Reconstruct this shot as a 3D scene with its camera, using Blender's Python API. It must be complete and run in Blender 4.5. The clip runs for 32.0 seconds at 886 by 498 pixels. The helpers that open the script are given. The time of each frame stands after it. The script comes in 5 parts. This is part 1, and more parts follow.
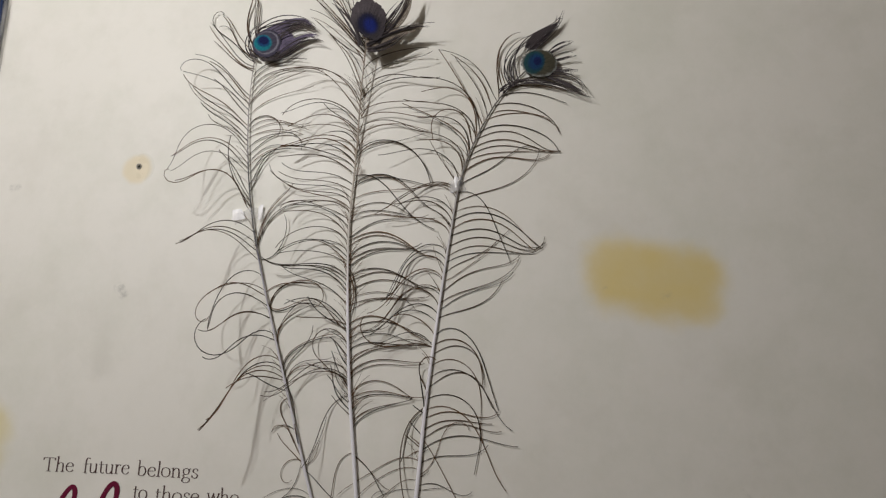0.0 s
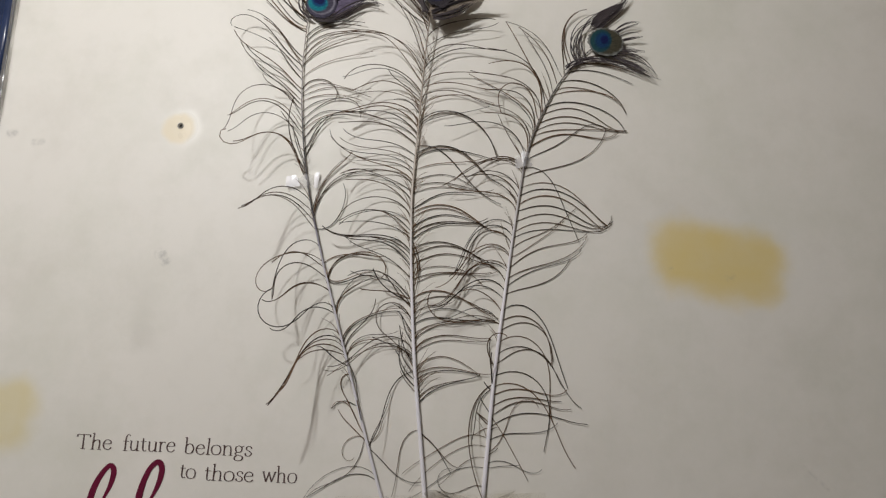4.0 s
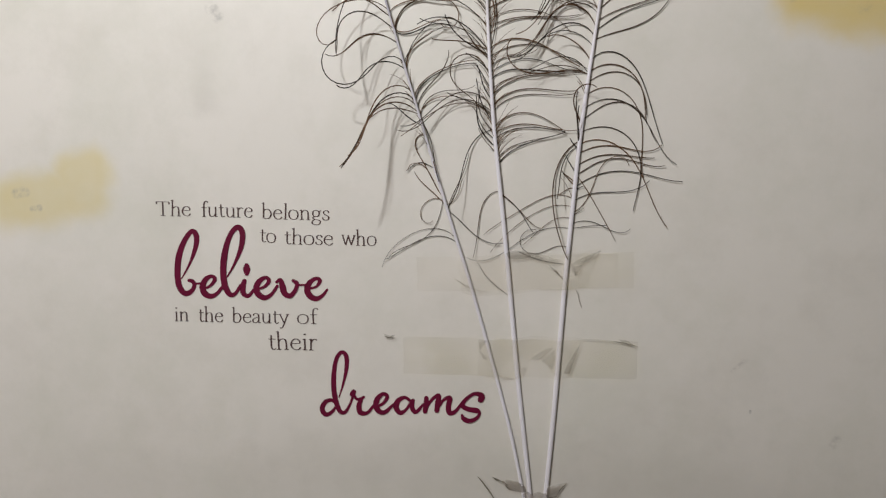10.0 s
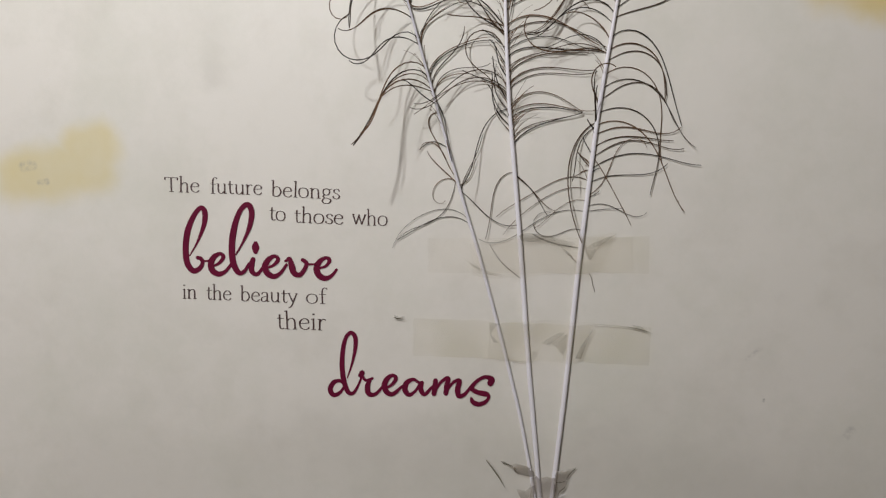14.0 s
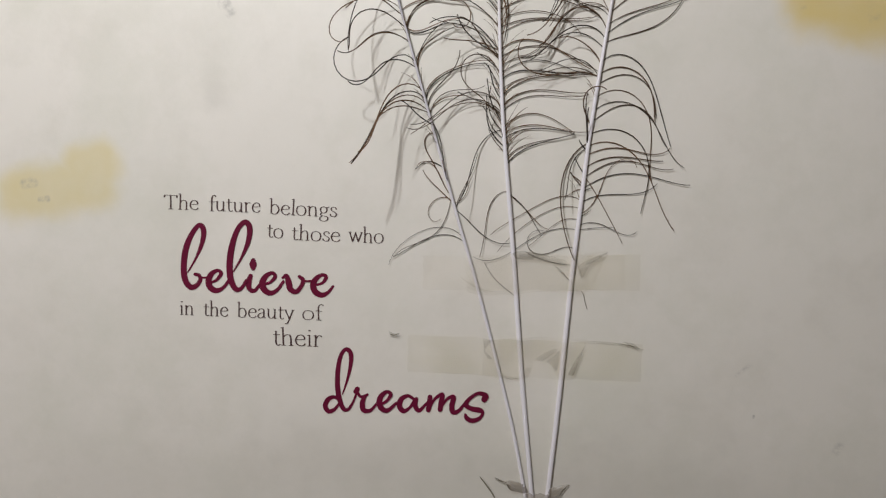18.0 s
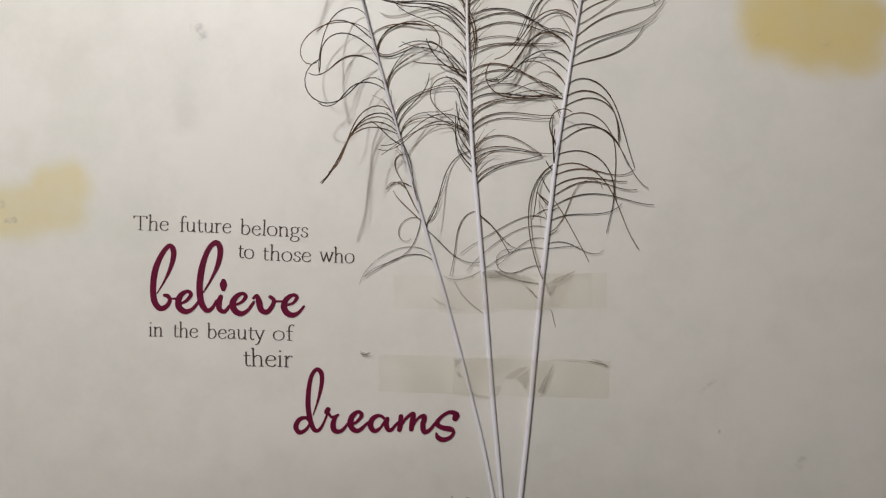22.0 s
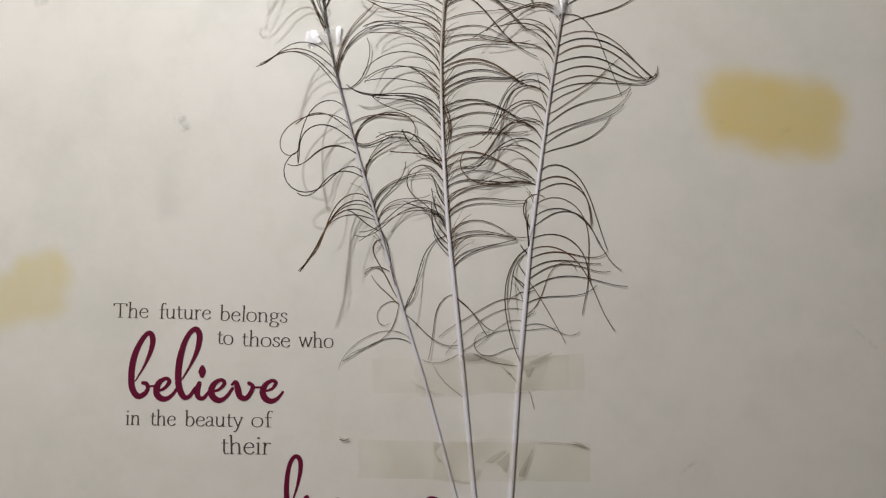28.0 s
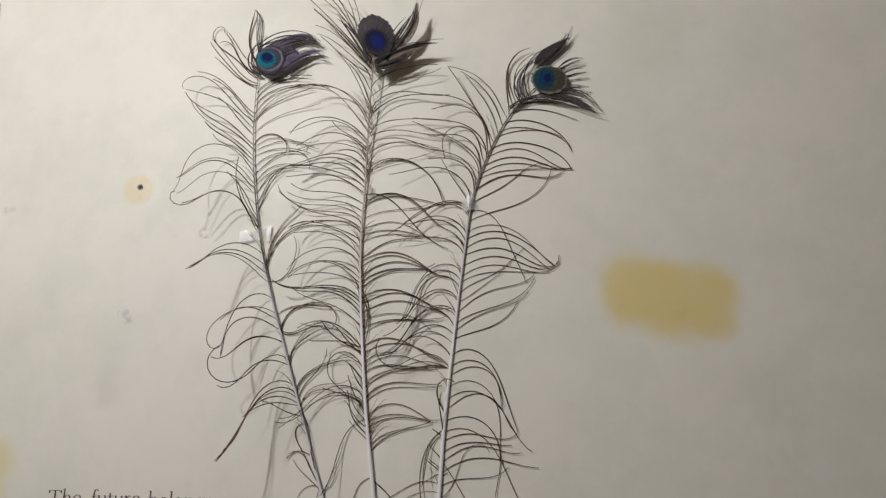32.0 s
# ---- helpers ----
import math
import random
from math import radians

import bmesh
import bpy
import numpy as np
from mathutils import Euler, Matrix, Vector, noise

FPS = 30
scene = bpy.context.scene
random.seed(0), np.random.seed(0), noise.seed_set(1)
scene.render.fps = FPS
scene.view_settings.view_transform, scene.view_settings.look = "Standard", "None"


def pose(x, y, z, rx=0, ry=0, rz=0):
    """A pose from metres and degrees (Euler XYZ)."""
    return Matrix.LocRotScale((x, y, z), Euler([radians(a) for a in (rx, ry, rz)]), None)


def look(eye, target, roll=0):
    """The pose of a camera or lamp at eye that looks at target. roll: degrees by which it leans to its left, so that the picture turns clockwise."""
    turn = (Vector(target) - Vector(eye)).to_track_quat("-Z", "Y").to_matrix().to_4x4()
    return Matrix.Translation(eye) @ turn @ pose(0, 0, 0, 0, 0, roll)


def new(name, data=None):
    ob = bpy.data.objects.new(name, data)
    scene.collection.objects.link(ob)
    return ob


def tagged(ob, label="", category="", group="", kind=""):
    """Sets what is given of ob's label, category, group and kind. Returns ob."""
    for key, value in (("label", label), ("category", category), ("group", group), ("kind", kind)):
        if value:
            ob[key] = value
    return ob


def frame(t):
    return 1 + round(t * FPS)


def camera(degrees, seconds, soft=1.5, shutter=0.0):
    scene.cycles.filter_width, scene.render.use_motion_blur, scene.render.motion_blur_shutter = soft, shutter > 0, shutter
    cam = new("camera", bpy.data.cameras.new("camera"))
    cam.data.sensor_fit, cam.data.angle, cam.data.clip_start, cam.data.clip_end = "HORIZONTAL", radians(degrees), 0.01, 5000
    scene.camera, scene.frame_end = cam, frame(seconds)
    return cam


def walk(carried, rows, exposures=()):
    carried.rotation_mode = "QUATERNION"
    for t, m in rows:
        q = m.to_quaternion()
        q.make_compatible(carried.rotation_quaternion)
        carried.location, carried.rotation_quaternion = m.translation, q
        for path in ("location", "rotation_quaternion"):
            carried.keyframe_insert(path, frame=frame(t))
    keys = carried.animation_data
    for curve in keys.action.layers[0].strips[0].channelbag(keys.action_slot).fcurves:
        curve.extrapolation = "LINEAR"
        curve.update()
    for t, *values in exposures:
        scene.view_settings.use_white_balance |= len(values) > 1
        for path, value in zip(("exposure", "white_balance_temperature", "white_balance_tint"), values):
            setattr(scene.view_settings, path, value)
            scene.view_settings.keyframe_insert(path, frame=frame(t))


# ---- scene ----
cam = camera(63.7, 32.0, soft=1.25, shutter=0.12)
METRES, EYE, TILT, LEAN, TURN = 8.0, 1.5, 0.0, 0.0, 0.0
PATH = [
    (0, (0.162, -0.805, 1.848), (-0.099, 1.13, 2.283), 3.9),
    (0.5, (0.165, -0.793, 1.856), (-0.085, 1.143, 2.287), 4.0),
    (1, (0.161, -0.803, 1.855), (-0.128, 1.108, 2.369), 4.3),
    (1.5, (0.156, -0.804, 1.863), (-0.143, 1.107, 2.37), 2.8),
    (2, (0.082, -0.809, 1.852), (-0.14, 1.076, 2.482), 3.9),
    (2.1, (0.053, -0.813, 1.846), (-0.133, 1.081, 2.461), 4.0),
    (2.5, (0.017, -0.81, 1.859), (-0.055, 1.108, 2.419), 3.8),
    (3, (0.01, -0.813, 1.851), (-0.074, 1.121, 2.355), 3.8),
    (3.5, (0.001, -0.801, 1.841), (-0.077, 1.142, 2.306), 4.5),
    (4, (-0.005, -0.795, 1.824), (-0.042, 1.16, 2.244), 4.4),
    (4.5, (-0.008, -0.786, 1.817), (-0.068, 1.172, 2.221), 4.8),
    (6.5, (-0.007, -0.78, 1.818), (-0.067, 1.206, 2.048), 5.3),
    (7, (-0.003, -0.782, 1.823), (-0.068, 1.206, 2.032), 4.6),
    (7.5, (-0.008, -0.788, 1.823), (-0.083, 1.202, 2.012), 4.3),
    (8, (-0.015, -0.787, 1.817), (-0.081, 1.208, 1.944), 4.4),
    (8.5, (-0.034, -0.748, 1.809), (-0.07, 1.243, 1.624), 4.0),
    (9, (-0.039, -0.733, 1.808), (-0.163, 1.246, 1.548), 3.3),
    (9.5, (-0.029, -0.737, 1.811), (-0.185, 1.248, 1.621), 2.8),
    (10, (-0.021, -0.737, 1.81), (-0.196, 1.244, 1.594), 3.1),
    (10.5, (-0.018, -0.74, 1.809), (-0.186, 1.237, 1.554), 3.4),
    (11, (-0.012, -0.74, 1.81), (-0.187, 1.233, 1.535), 3.4),
    (11.5, (-0.016, -0.739, 1.811), (-0.182, 1.234, 1.528), 3.5),
    (12, (-0.021, -0.738, 1.807), (-0.196, 1.237, 1.543), 4.0),
    (12.5, (-0.025, -0.734, 1.808), (-0.21, 1.24, 1.545), 4.0),
    (13, (-0.026, -0.727, 1.812), (-0.196, 1.247, 1.539), 3.9),
    (13.5, (-0.028, -0.726, 1.809), (-0.216, 1.247, 1.535), 4.0),
    (15.5, (-0.028, -0.724, 1.815), (-0.199, 1.25, 1.542), 3.8),
    (16, (-0.026, -0.732, 1.809), (-0.177, 1.249, 1.578), 3.9),
    (16.5, (-0.024, -0.732, 1.812), (-0.168, 1.247, 1.566), 4.0),
    (17, (-0.028, -0.736, 1.808), (-0.18, 1.244, 1.578), 3.8),
    (17.5, (-0.029, -0.736, 1.807), (-0.202, 1.243, 1.572), 4.3),
    (18, (-0.029, -0.74, 1.801), (-0.201, 1.243, 1.605), 4.3),
    (18.5, (-0.029, -0.74, 1.799), (-0.185, 1.244, 1.606), 4.0),
    (19, (-0.029, -0.741, 1.792), (-0.164, 1.245, 1.598), 4.3),
    (19.5, (-0.024, -0.738, 1.795), (-0.168, 1.249, 1.62), 4.3),
    (20, (-0.023, -0.738, 1.786), (-0.165, 1.251, 1.631), 4.3),
    (20.5, (-0.023, -0.745, 1.79), (-0.138, 1.247, 1.649), 4.3),
    (21, (-0.021, -0.747, 1.796), (-0.135, 1.246, 1.674), 4.2),
    (21.5, (-0.026, -0.75, 1.794), (-0.14, 1.244, 1.684), 4.5),
    (22, (-0.024, -0.749, 1.794), (-0.129, 1.244, 1.679), 4.2),
    (22.5, (-0.021, -0.748, 1.796), (-0.122, 1.246, 1.682), 4.2),
    (23, (-0.015, -0.747, 1.798), (-0.126, 1.247, 1.693), 3.9),
    (23.5, (-0.019, -0.755, 1.801), (-0.125, 1.24, 1.72), 3.8),
    (24, (-0.018, -0.755, 1.803), (-0.131, 1.24, 1.714), 4.3),
    (24.5, (-0.018, -0.756, 1.805), (-0.137, 1.239, 1.736), 4.2),
    (25, (-0.019, -0.756, 1.806), (-0.118, 1.241, 1.751), 4.3),
    (25.5, (-0.023, -0.762, 1.794), (-0.131, 1.235, 1.814), 5.2),
    (26, (-0.018, -0.759, 1.806), (-0.125, 1.238, 1.819), 5.0),
    (26.5, (-0.02, -0.763, 1.809), (-0.135, 1.233, 1.851), 4.4),
    (28.5, (-0.01, -0.758, 1.823), (-0.099, 1.238, 1.91), 3.2),
    (29, (-0.011, -0.764, 1.845), (-0.12, 1.223, 2.05), 2.7),
    (29.5, (-0.019, -0.782, 1.857), (-0.073, 1.178, 2.249), 1.9),
    (30, (-0.017, -0.796, 1.871), (-0.088, 1.144, 2.352), 2.3),
    (30.5, (-0.004, -0.793, 1.86), (-0.062, 1.127, 2.416), 2.6),
    (31, (0.027, -0.797, 1.863), (-0.102, 1.11, 2.45), 2.2),
    (31.4, (0.058, -0.798, 1.886), (-0.165, 1.113, 2.434), 2.6),
    (31.5, (0.076, -0.791, 1.874), (-0.184, 1.114, 2.428), 2.7),
    (32, (0.109, -0.809, 1.874), (-0.066, 1.137, 2.302), 2.5),
]
walk(cam, [(t, look(eye, target, roll)) for t, eye, target, roll in PATH], exposures=[(0.0, -0.05, 6580, 9), (2.0, -0.08, 6640, 7), (3.0, 0.0, 6580, 9), (7.5, 0.09, 6520, 10), (9.0, 0.33, 6460, 10), (18.0, 0.36, 6440, 10), (26.0, 0.35, 6450, 10), (29.0, 0.15, 6520, 10), (30.0, 0.15, 6560, 9), (31.0, 0.0, 6620, 8), (32.0, 0.02, 6620, 8)])

# ---- world and light ----
world = bpy.data.worlds.new("room_outside")
scene.world = world
world.use_nodes = True
sky = world.node_tree.nodes.new("ShaderNodeTexSky")
sky.sky_type = "NISHITA"
sky.sun_disc = False
sky.sun_elevation = radians(35)
sky.sun_rotation = radians(250)
world.node_tree.links.new(sky.outputs["Color"], world.node_tree.nodes["Background"].inputs["Color"])
world.node_tree.nodes["Background"].inputs["Strength"].default_value = 0.1

LAMP = (-0.50, -1.00, 2.54)
bulb_light = bpy.data.lights.new("bulb_light", "POINT")
bulb_light.energy = 28.8
bulb_light.color = (0.978, 0.985, 0.983)
bulb_light.shadow_soft_size = 0.03
new("bulb_light", bulb_light).matrix_world = pose(*LAMP)

# added fill from behind on the left, placed to balance the wall's brightness
fill_light = bpy.data.lights.new("window_fill", "AREA")
fill_light.shape = "RECTANGLE"
fill_light.size, fill_light.size_y = 1.0, 1.0
fill_light.energy = 13.0
fill_light.color = (1.0, 0.915, 0.85)
new("window_fill", fill_light).matrix_world = look((-1.3, -2.32, 2.70), (-1.3, 0, 2.70))


# ---- materials ----
def material(name, colour, rough=0.6, metal=0.0, spread=0.0, scale=40.0, bump=0.0, bump_scale=200.0, coat=0.0, spec=0.5):
    """A surface with two sizes of colour variation and fine relief."""
    m = bpy.data.materials.new(name)
    m.use_nodes = True
    n, l = m.node_tree.nodes, m.node_tree.links
    b = n["Principled BSDF"]
    b.inputs["Roughness"].default_value = rough
    b.inputs["Metallic"].default_value = metal
    b.inputs["Specular IOR Level"].default_value = spec
    b.inputs["Coat Weight"].default_value = coat
    b.inputs["Base Color"].default_value = (*colour, 1)
    at = n.new("ShaderNodeNewGeometry")
    if spread:
        big, small = n.new("ShaderNodeTexNoise"), n.new("ShaderNodeTexNoise")
        big.inputs["Scale"].default_value, small.inputs["Scale"].default_value = scale * 0.12, scale
        big.inputs["Detail"].default_value = 4
        add = n.new("ShaderNodeMath")
        add.operation = "ADD"
        ramp = n.new("ShaderNodeMapRange")
        ramp.inputs["From Min"].default_value, ramp.inputs["From Max"].default_value = 0.6, 1.4
        ramp.inputs["To Min"].default_value, ramp.inputs["To Max"].default_value = 1 - spread, 1 + spread
        mul = n.new("ShaderNodeVectorMath")
        mul.operation = "SCALE"
        mul.inputs[0].default_value = colour
        for t in (big, small):
            l.new(at.outputs["Position"], t.inputs["Vector"])
        l.new(big.outputs["Fac"], add.inputs[0])
        l.new(small.outputs["Fac"], add.inputs[1])
        l.new(add.outputs[0], ramp.inputs["Value"])
        l.new(ramp.outputs[0], mul.inputs["Scale"])
        l.new(mul.outputs[0], b.inputs["Base Color"])
    if bump:
        t, r = n.new("ShaderNodeTexNoise"), n.new("ShaderNodeBump")
        t.inputs["Scale"].default_value = bump_scale
        r.inputs["Strength"].default_value = bump
        r.inputs["Distance"].default_value = 0.002
        l.new(at.outputs["Position"], t.inputs["Vector"])
        l.new(t.outputs["Fac"], r.inputs["Height"])
        l.new(r.outputs["Normal"], b.inputs["Normal"])
    return m


def wall_paint():
    """Old cream paint: faint blotches, scuffs, and yellow glue stains where paper was once stuck."""
    m = bpy.data.materials.new("wall_paint")
    m.use_nodes = True
    n, l = m.node_tree.nodes, m.node_tree.links
    b = n["Principled BSDF"]
    at = n.new("ShaderNodeNewGeometry")
    split = n.new("ShaderNodeSeparateXYZ")
    l.new(at.outputs["Position"], split.inputs[0])

    def calc(op, a, c=None, d=None, clamp=False):
        k = n.new("ShaderNodeMath")
        k.operation, k.use_clamp = op, clamp
        for i, v in enumerate((a, c, d)):
            if v is None:
                continue
            if isinstance(v, (int, float)):
                k.inputs[i].default_value = v
            else:
                l.new(v, k.inputs[i])
        return k.outputs[0]

    def noise_at(scale, detail=3.0, rough=0.5):
        t = n.new("ShaderNodeTexNoise")
        t.inputs["Scale"].default_value, t.inputs["Detail"].default_value = scale, detail
        t.inputs["Roughness"].default_value = rough
        l.new(at.outputs["Position"], t.inputs["Vector"])
        return t.outputs["Fac"]

    def blend(fac, c0, c1):
        k = n.new("ShaderNodeMix")
        k.data_type = "RGBA"
        for name, v in (("Factor", fac), ("A", c0), ("B", c1)):
            s = [i for i in k.inputs if i.name == name and (i.type == "RGBA" or name == "Factor")][0]
            if isinstance(v, tuple):
                s.default_value = (*v, 1)
            elif isinstance(v, (int, float)):
                s.default_value = v
            else:
                l.new(v, s)
        return [o for o in k.outputs if o.type == "RGBA"][0]

    fine, wide, mid = noise_at(700, 2), noise_at(3.2, 5, 0.6), noise_at(26, 4)

    def patch(x, z, half_x, half_z, turn, corner, soft, ragged=0.006):
        """1 inside a rounded rectangle with a soft, ragged border."""
        ca, sa = math.cos(radians(turn)), math.sin(radians(turn))
        dx, dz = calc("SUBTRACT", split.outputs["X"], x), calc("SUBTRACT", split.outputs["Z"], z)
        u = calc("ABSOLUTE", calc("ADD", calc("MULTIPLY", dx, ca), calc("MULTIPLY", dz, sa)))
        v = calc("ABSOLUTE", calc("SUBTRACT", calc("MULTIPLY", dz, ca), calc("MULTIPLY", dx, sa)))
        u = calc("MAXIMUM", calc("SUBTRACT", u, half_x - corner), 0)
        v = calc("MAXIMUM", calc("SUBTRACT", v, half_z - corner), 0)
        d = calc("SUBTRACT", calc("SQRT", calc("ADD", calc("MULTIPLY", u, u), calc("MULTIPLY", v, v))), corner)
        d = calc("ADD", d, calc("MULTIPLY", calc("SUBTRACT", mid, 0.5), ragged * 4))
        k = n.new("ShaderNodeMapRange")
        k.interpolation_type = "SMOOTHERSTEP"
        k.inputs["From Min"].default_value, k.inputs["From Max"].default_value = soft, -soft
        l.new(d, k.inputs["Value"])
        return k.outputs[0]

    base = blend(wide, (0.762, 0.731, 0.686), (0.817, 0.786, 0.736))
    base = blend(calc("MULTIPLY", calc("SUBTRACT", mid, 0.52, clamp=True), 0.6), base, (0.60, 0.57, 0.49))
    base = blend(calc("MULTIPLY", calc("SUBTRACT", noise_at(9, 5, 0.65), 0.5, clamp=True), 1.1), base, (0.56, 0.53, 0.47))
    base = blend(calc("MULTIPLY", calc("SUBTRACT", noise_at(5.5, 6, 0.7), 0.46, clamp=True), 1.7), base, (0.62, 0.625, 0.54))
    # yellow glue stains
    big = patch(*STAIN_BIG)
    base = blend(calc("MULTIPLY", big, calc("MULTIPLY_ADD", noise_at(30, 4), 0.35, 0.70)), base, (0.73, 0.58, 0.24))
    side = calc("MAXIMUM", patch(*STAINS_SIDE[0]), patch(*STAINS_SIDE[1]))
    base = blend(calc("MULTIPLY", side, calc("MULTIPLY_ADD", noise_at(24, 4), 0.5, 0.44)), base, (0.70, 0.60, 0.31))
    halo = patch(*STAIN_HOLE)
    base = blend(calc("MULTIPLY", halo, 0.72), base, (0.71, 0.60, 0.40))
    # grey scuffs
    for row in SCUFFS:
        broken = calc("MULTIPLY", calc("SUBTRACT", noise_at(150, 4, 0.6), 0.36), 2.6, clamp=True)
        base = blend(calc("MULTIPLY", calc("MULTIPLY", patch(*row[:8]), broken), row[8]), base, (0.30, 0.29, 0.28))
    for row in SMEARS:
        base = blend(calc("MULTIPLY", patch(*row[:8]), row[8]), base, (0.50, 0.48, 0.43))
    l.new(base, b.inputs["Base Color"])
    gloss = calc("SUBTRACT", patch(*GLOSS_HOLE), calc("MULTIPLY", halo, 0.45))
    rough = calc("SUBTRACT", calc("ADD", 0.42, calc("MULTIPLY", mid, 0.14)), calc("MULTIPLY", gloss, 0.38))
    l.new(rough, b.inputs["Roughness"])
    b.inputs["Specular IOR Level"].default_value = 0.5
    r = n.new("ShaderNodeBump")
    r.inputs["Strength"].default_value, r.inputs["Distance"].default_value = 0.25, 0.0012
    l.new(calc("ADD", calc("MULTIPLY", fine, 0.25), mid), r.inputs["Height"])
    l.new(r.outputs["Normal"], b.inputs["Normal"])
    return m


# x, z, half width, half height, turn, corner radius, softness, raggedness
STAIN_BIG = (0.293, 2.003, 0.073, 0.041, -8, 0.030, 0.021, 0.008)
STAINS_SIDE = [(-0.522, 1.758, 0.070, 0.028, 12, 0.024, 0.018, 0.006), (-0.483, 1.784, 0.033, 0.027, 20, 0.020, 0.015, 0.006)]
STAIN_HOLE = (-0.344, 2.117, 0.019, 0.018, 0, 0.017, 0.006, 0.004)
GLOSS_HOLE = (-0.341, 2.118, 0.022, 0.021, 0, 0.020, 0.011, 0.003)
# the same, and strength
SCUFFS = [(-0.338, 1.961, 0.011, 0.006, -50, 0.004, 0.003, 0.004, 0.6), (-0.537, 2.097, 0.007, 0.005, 20, 0.004, 0.003, 0.004, 0.5),
          (-0.506, 2.089, 0.009, 0.005, 10, 0.004, 0.003, 0.004, 0.45), (-0.553, 1.762, 0.009, 0.004, 10, 0.003, 0.003, 0.003, 0.5),
          (0.2227, 1.629, 0.011, 0.003, 45, 0.003, 0.003, 0.003, 0.6), (0.325, 1.557, 0.007, 0.004, 60, 0.003, 0.003, 0.003, 0.5),
          (-0.536, 1.746, 0.007, 0.003, 10, 0.003, 0.002, 0.003, 0.6), (0.395, 1.775, 0.018, 0.002, -40, 0.002, 0.003, 0.003, 0.35),
          (0.239, 1.991, 0.003, 0.002, 20, 0.002, 0.002, 0.002, 0.5), (0.306, 1.986, 0.006, 0.004, 10, 0.003, 0.004, 0.003, 0.3), (0.239, 1.582, 0.001, 0.002, 0, 0.001, 0.001, 0.0005, 0.8)]
SMEARS = [(-0.345, 1.90, 0.012, 0.035, 0, 0.012, 0.012, 0.01, 0.10), (-0.341, 1.87, 0.012, 0.014, 0, 0.01, 0.01, 0.01, 0.16),
          (0.0, 1.49, 0.25, 0.03, 0, 0.03, 0.05, 0.03, 0.20), (-0.2, 1.45, 0.3, 0.05, 5, 0.04, 0.06, 0.03, 0.18), (0.3, 1.46, 0.25, 0.07, -6, 0.06, 0.07, 0.03, 0.22)]

PAINT = wall_paint()
# unseen room surfaces, dark so that little light bounces onto the north wall
PLAIN = material("room_bounce_paint", (0.25, 0.22, 0.18), 0.6, spread=0.05, scale=12, bump=0.1)
BAND = material("beige_band_paint", (0.36, 0.32, 0.24), 0.7, spread=0.08, scale=10, bump=0.15)
# brown for the joint, with its soft shadow line in the colour
JOINT_SHADE = material("joint_shadow", (0.20, 0.165, 0.11), 0.8, spread=0.2, scale=40)
FLOOR = material("unseen_floor", (0.20, 0.16, 0.125), 0.35, spread=0.12, scale=14)
BARB = material("barb", (0.038, 0.029, 0.020), 0.6, spread=0.4, scale=60, spec=0.25)
FUZZ = material("brown_fuzz", (0.15, 0.092, 0.055), 0.7, spread=0.4, scale=90, spec=0.15)
SHEEN = material("barb_violet", (0.058, 0.048, 0.052), 0.6, spread=0.4, scale=120, spec=0.2)
tone, hue, brown = BARB.node_tree.nodes.new("ShaderNodeObjectInfo"), BARB.node_tree.nodes.new("ShaderNodeMapRange"), BARB.node_tree.nodes.new("ShaderNodeMix")
hue.inputs["From Min"].default_value, hue.inputs["From Max"].default_value = 0.25, 1.0
brown.data_type = "RGBA"
brown.inputs[6].default_value, brown.inputs[7].default_value = (0.026, 0.018, 0.013, 1), (0.140, 0.076, 0.040, 1)
BARB.node_tree.links.new(tone.outputs["Random"], hue.inputs["Value"])
BARB.node_tree.links.new(hue.outputs[0], brown.inputs[0])
BARB.node_tree.links.new(brown.outputs[2], BARB.node_tree.nodes["Principled BSDF"].inputs["Base Color"])
MAROON = material("maroon_vinyl", (0.135, 0.007, 0.034), 0.42, spread=0.15, scale=60, spec=0.16)
INK = material("grey_brown_vinyl", (0.088, 0.052, 0.050), 0.5, spread=0.3, scale=150, spec=0.2)
FRAME = material("navy_lacquer", (0.020, 0.036, 0.095), 0.22, spread=0.3, scale=30, coat=0.6)


def shaft_material(name, stops):
    """Keratin whose colour changes along the shaft; stops are (height, colour)."""
    m = material(name, (0.7, 0.69, 0.72), 0.38, bump=0.1, bump_scale=500)
    n, l = m.node_tree.nodes, m.node_tree.links
    at, split, ramp = n.new("ShaderNodeNewGeometry"), n.new("ShaderNodeSeparateXYZ"), n.new("ShaderNodeValToRGB")
    fit = n.new("ShaderNodeMapRange")
    fit.inputs["From Min"].default_value, fit.inputs["From Max"].default_value = 1.45, 2.35
    l.new(at.outputs["Position"], split.inputs[0])
    l.new(split.outputs["Z"], fit.inputs["Value"])
    l.new(fit.outputs[0], ramp.inputs["Fac"])
    e = ramp.color_ramp.elements
    while len(e) < len(stops):
        e.new(0.5)
    for i, (z, c) in enumerate(stops):
        e[i].position, e[i].color = (z - 1.45) / 0.9, (*c, 1)
    l.new(ramp.outputs["Color"], n["Principled BSDF"].inputs["Base Color"])
    return m


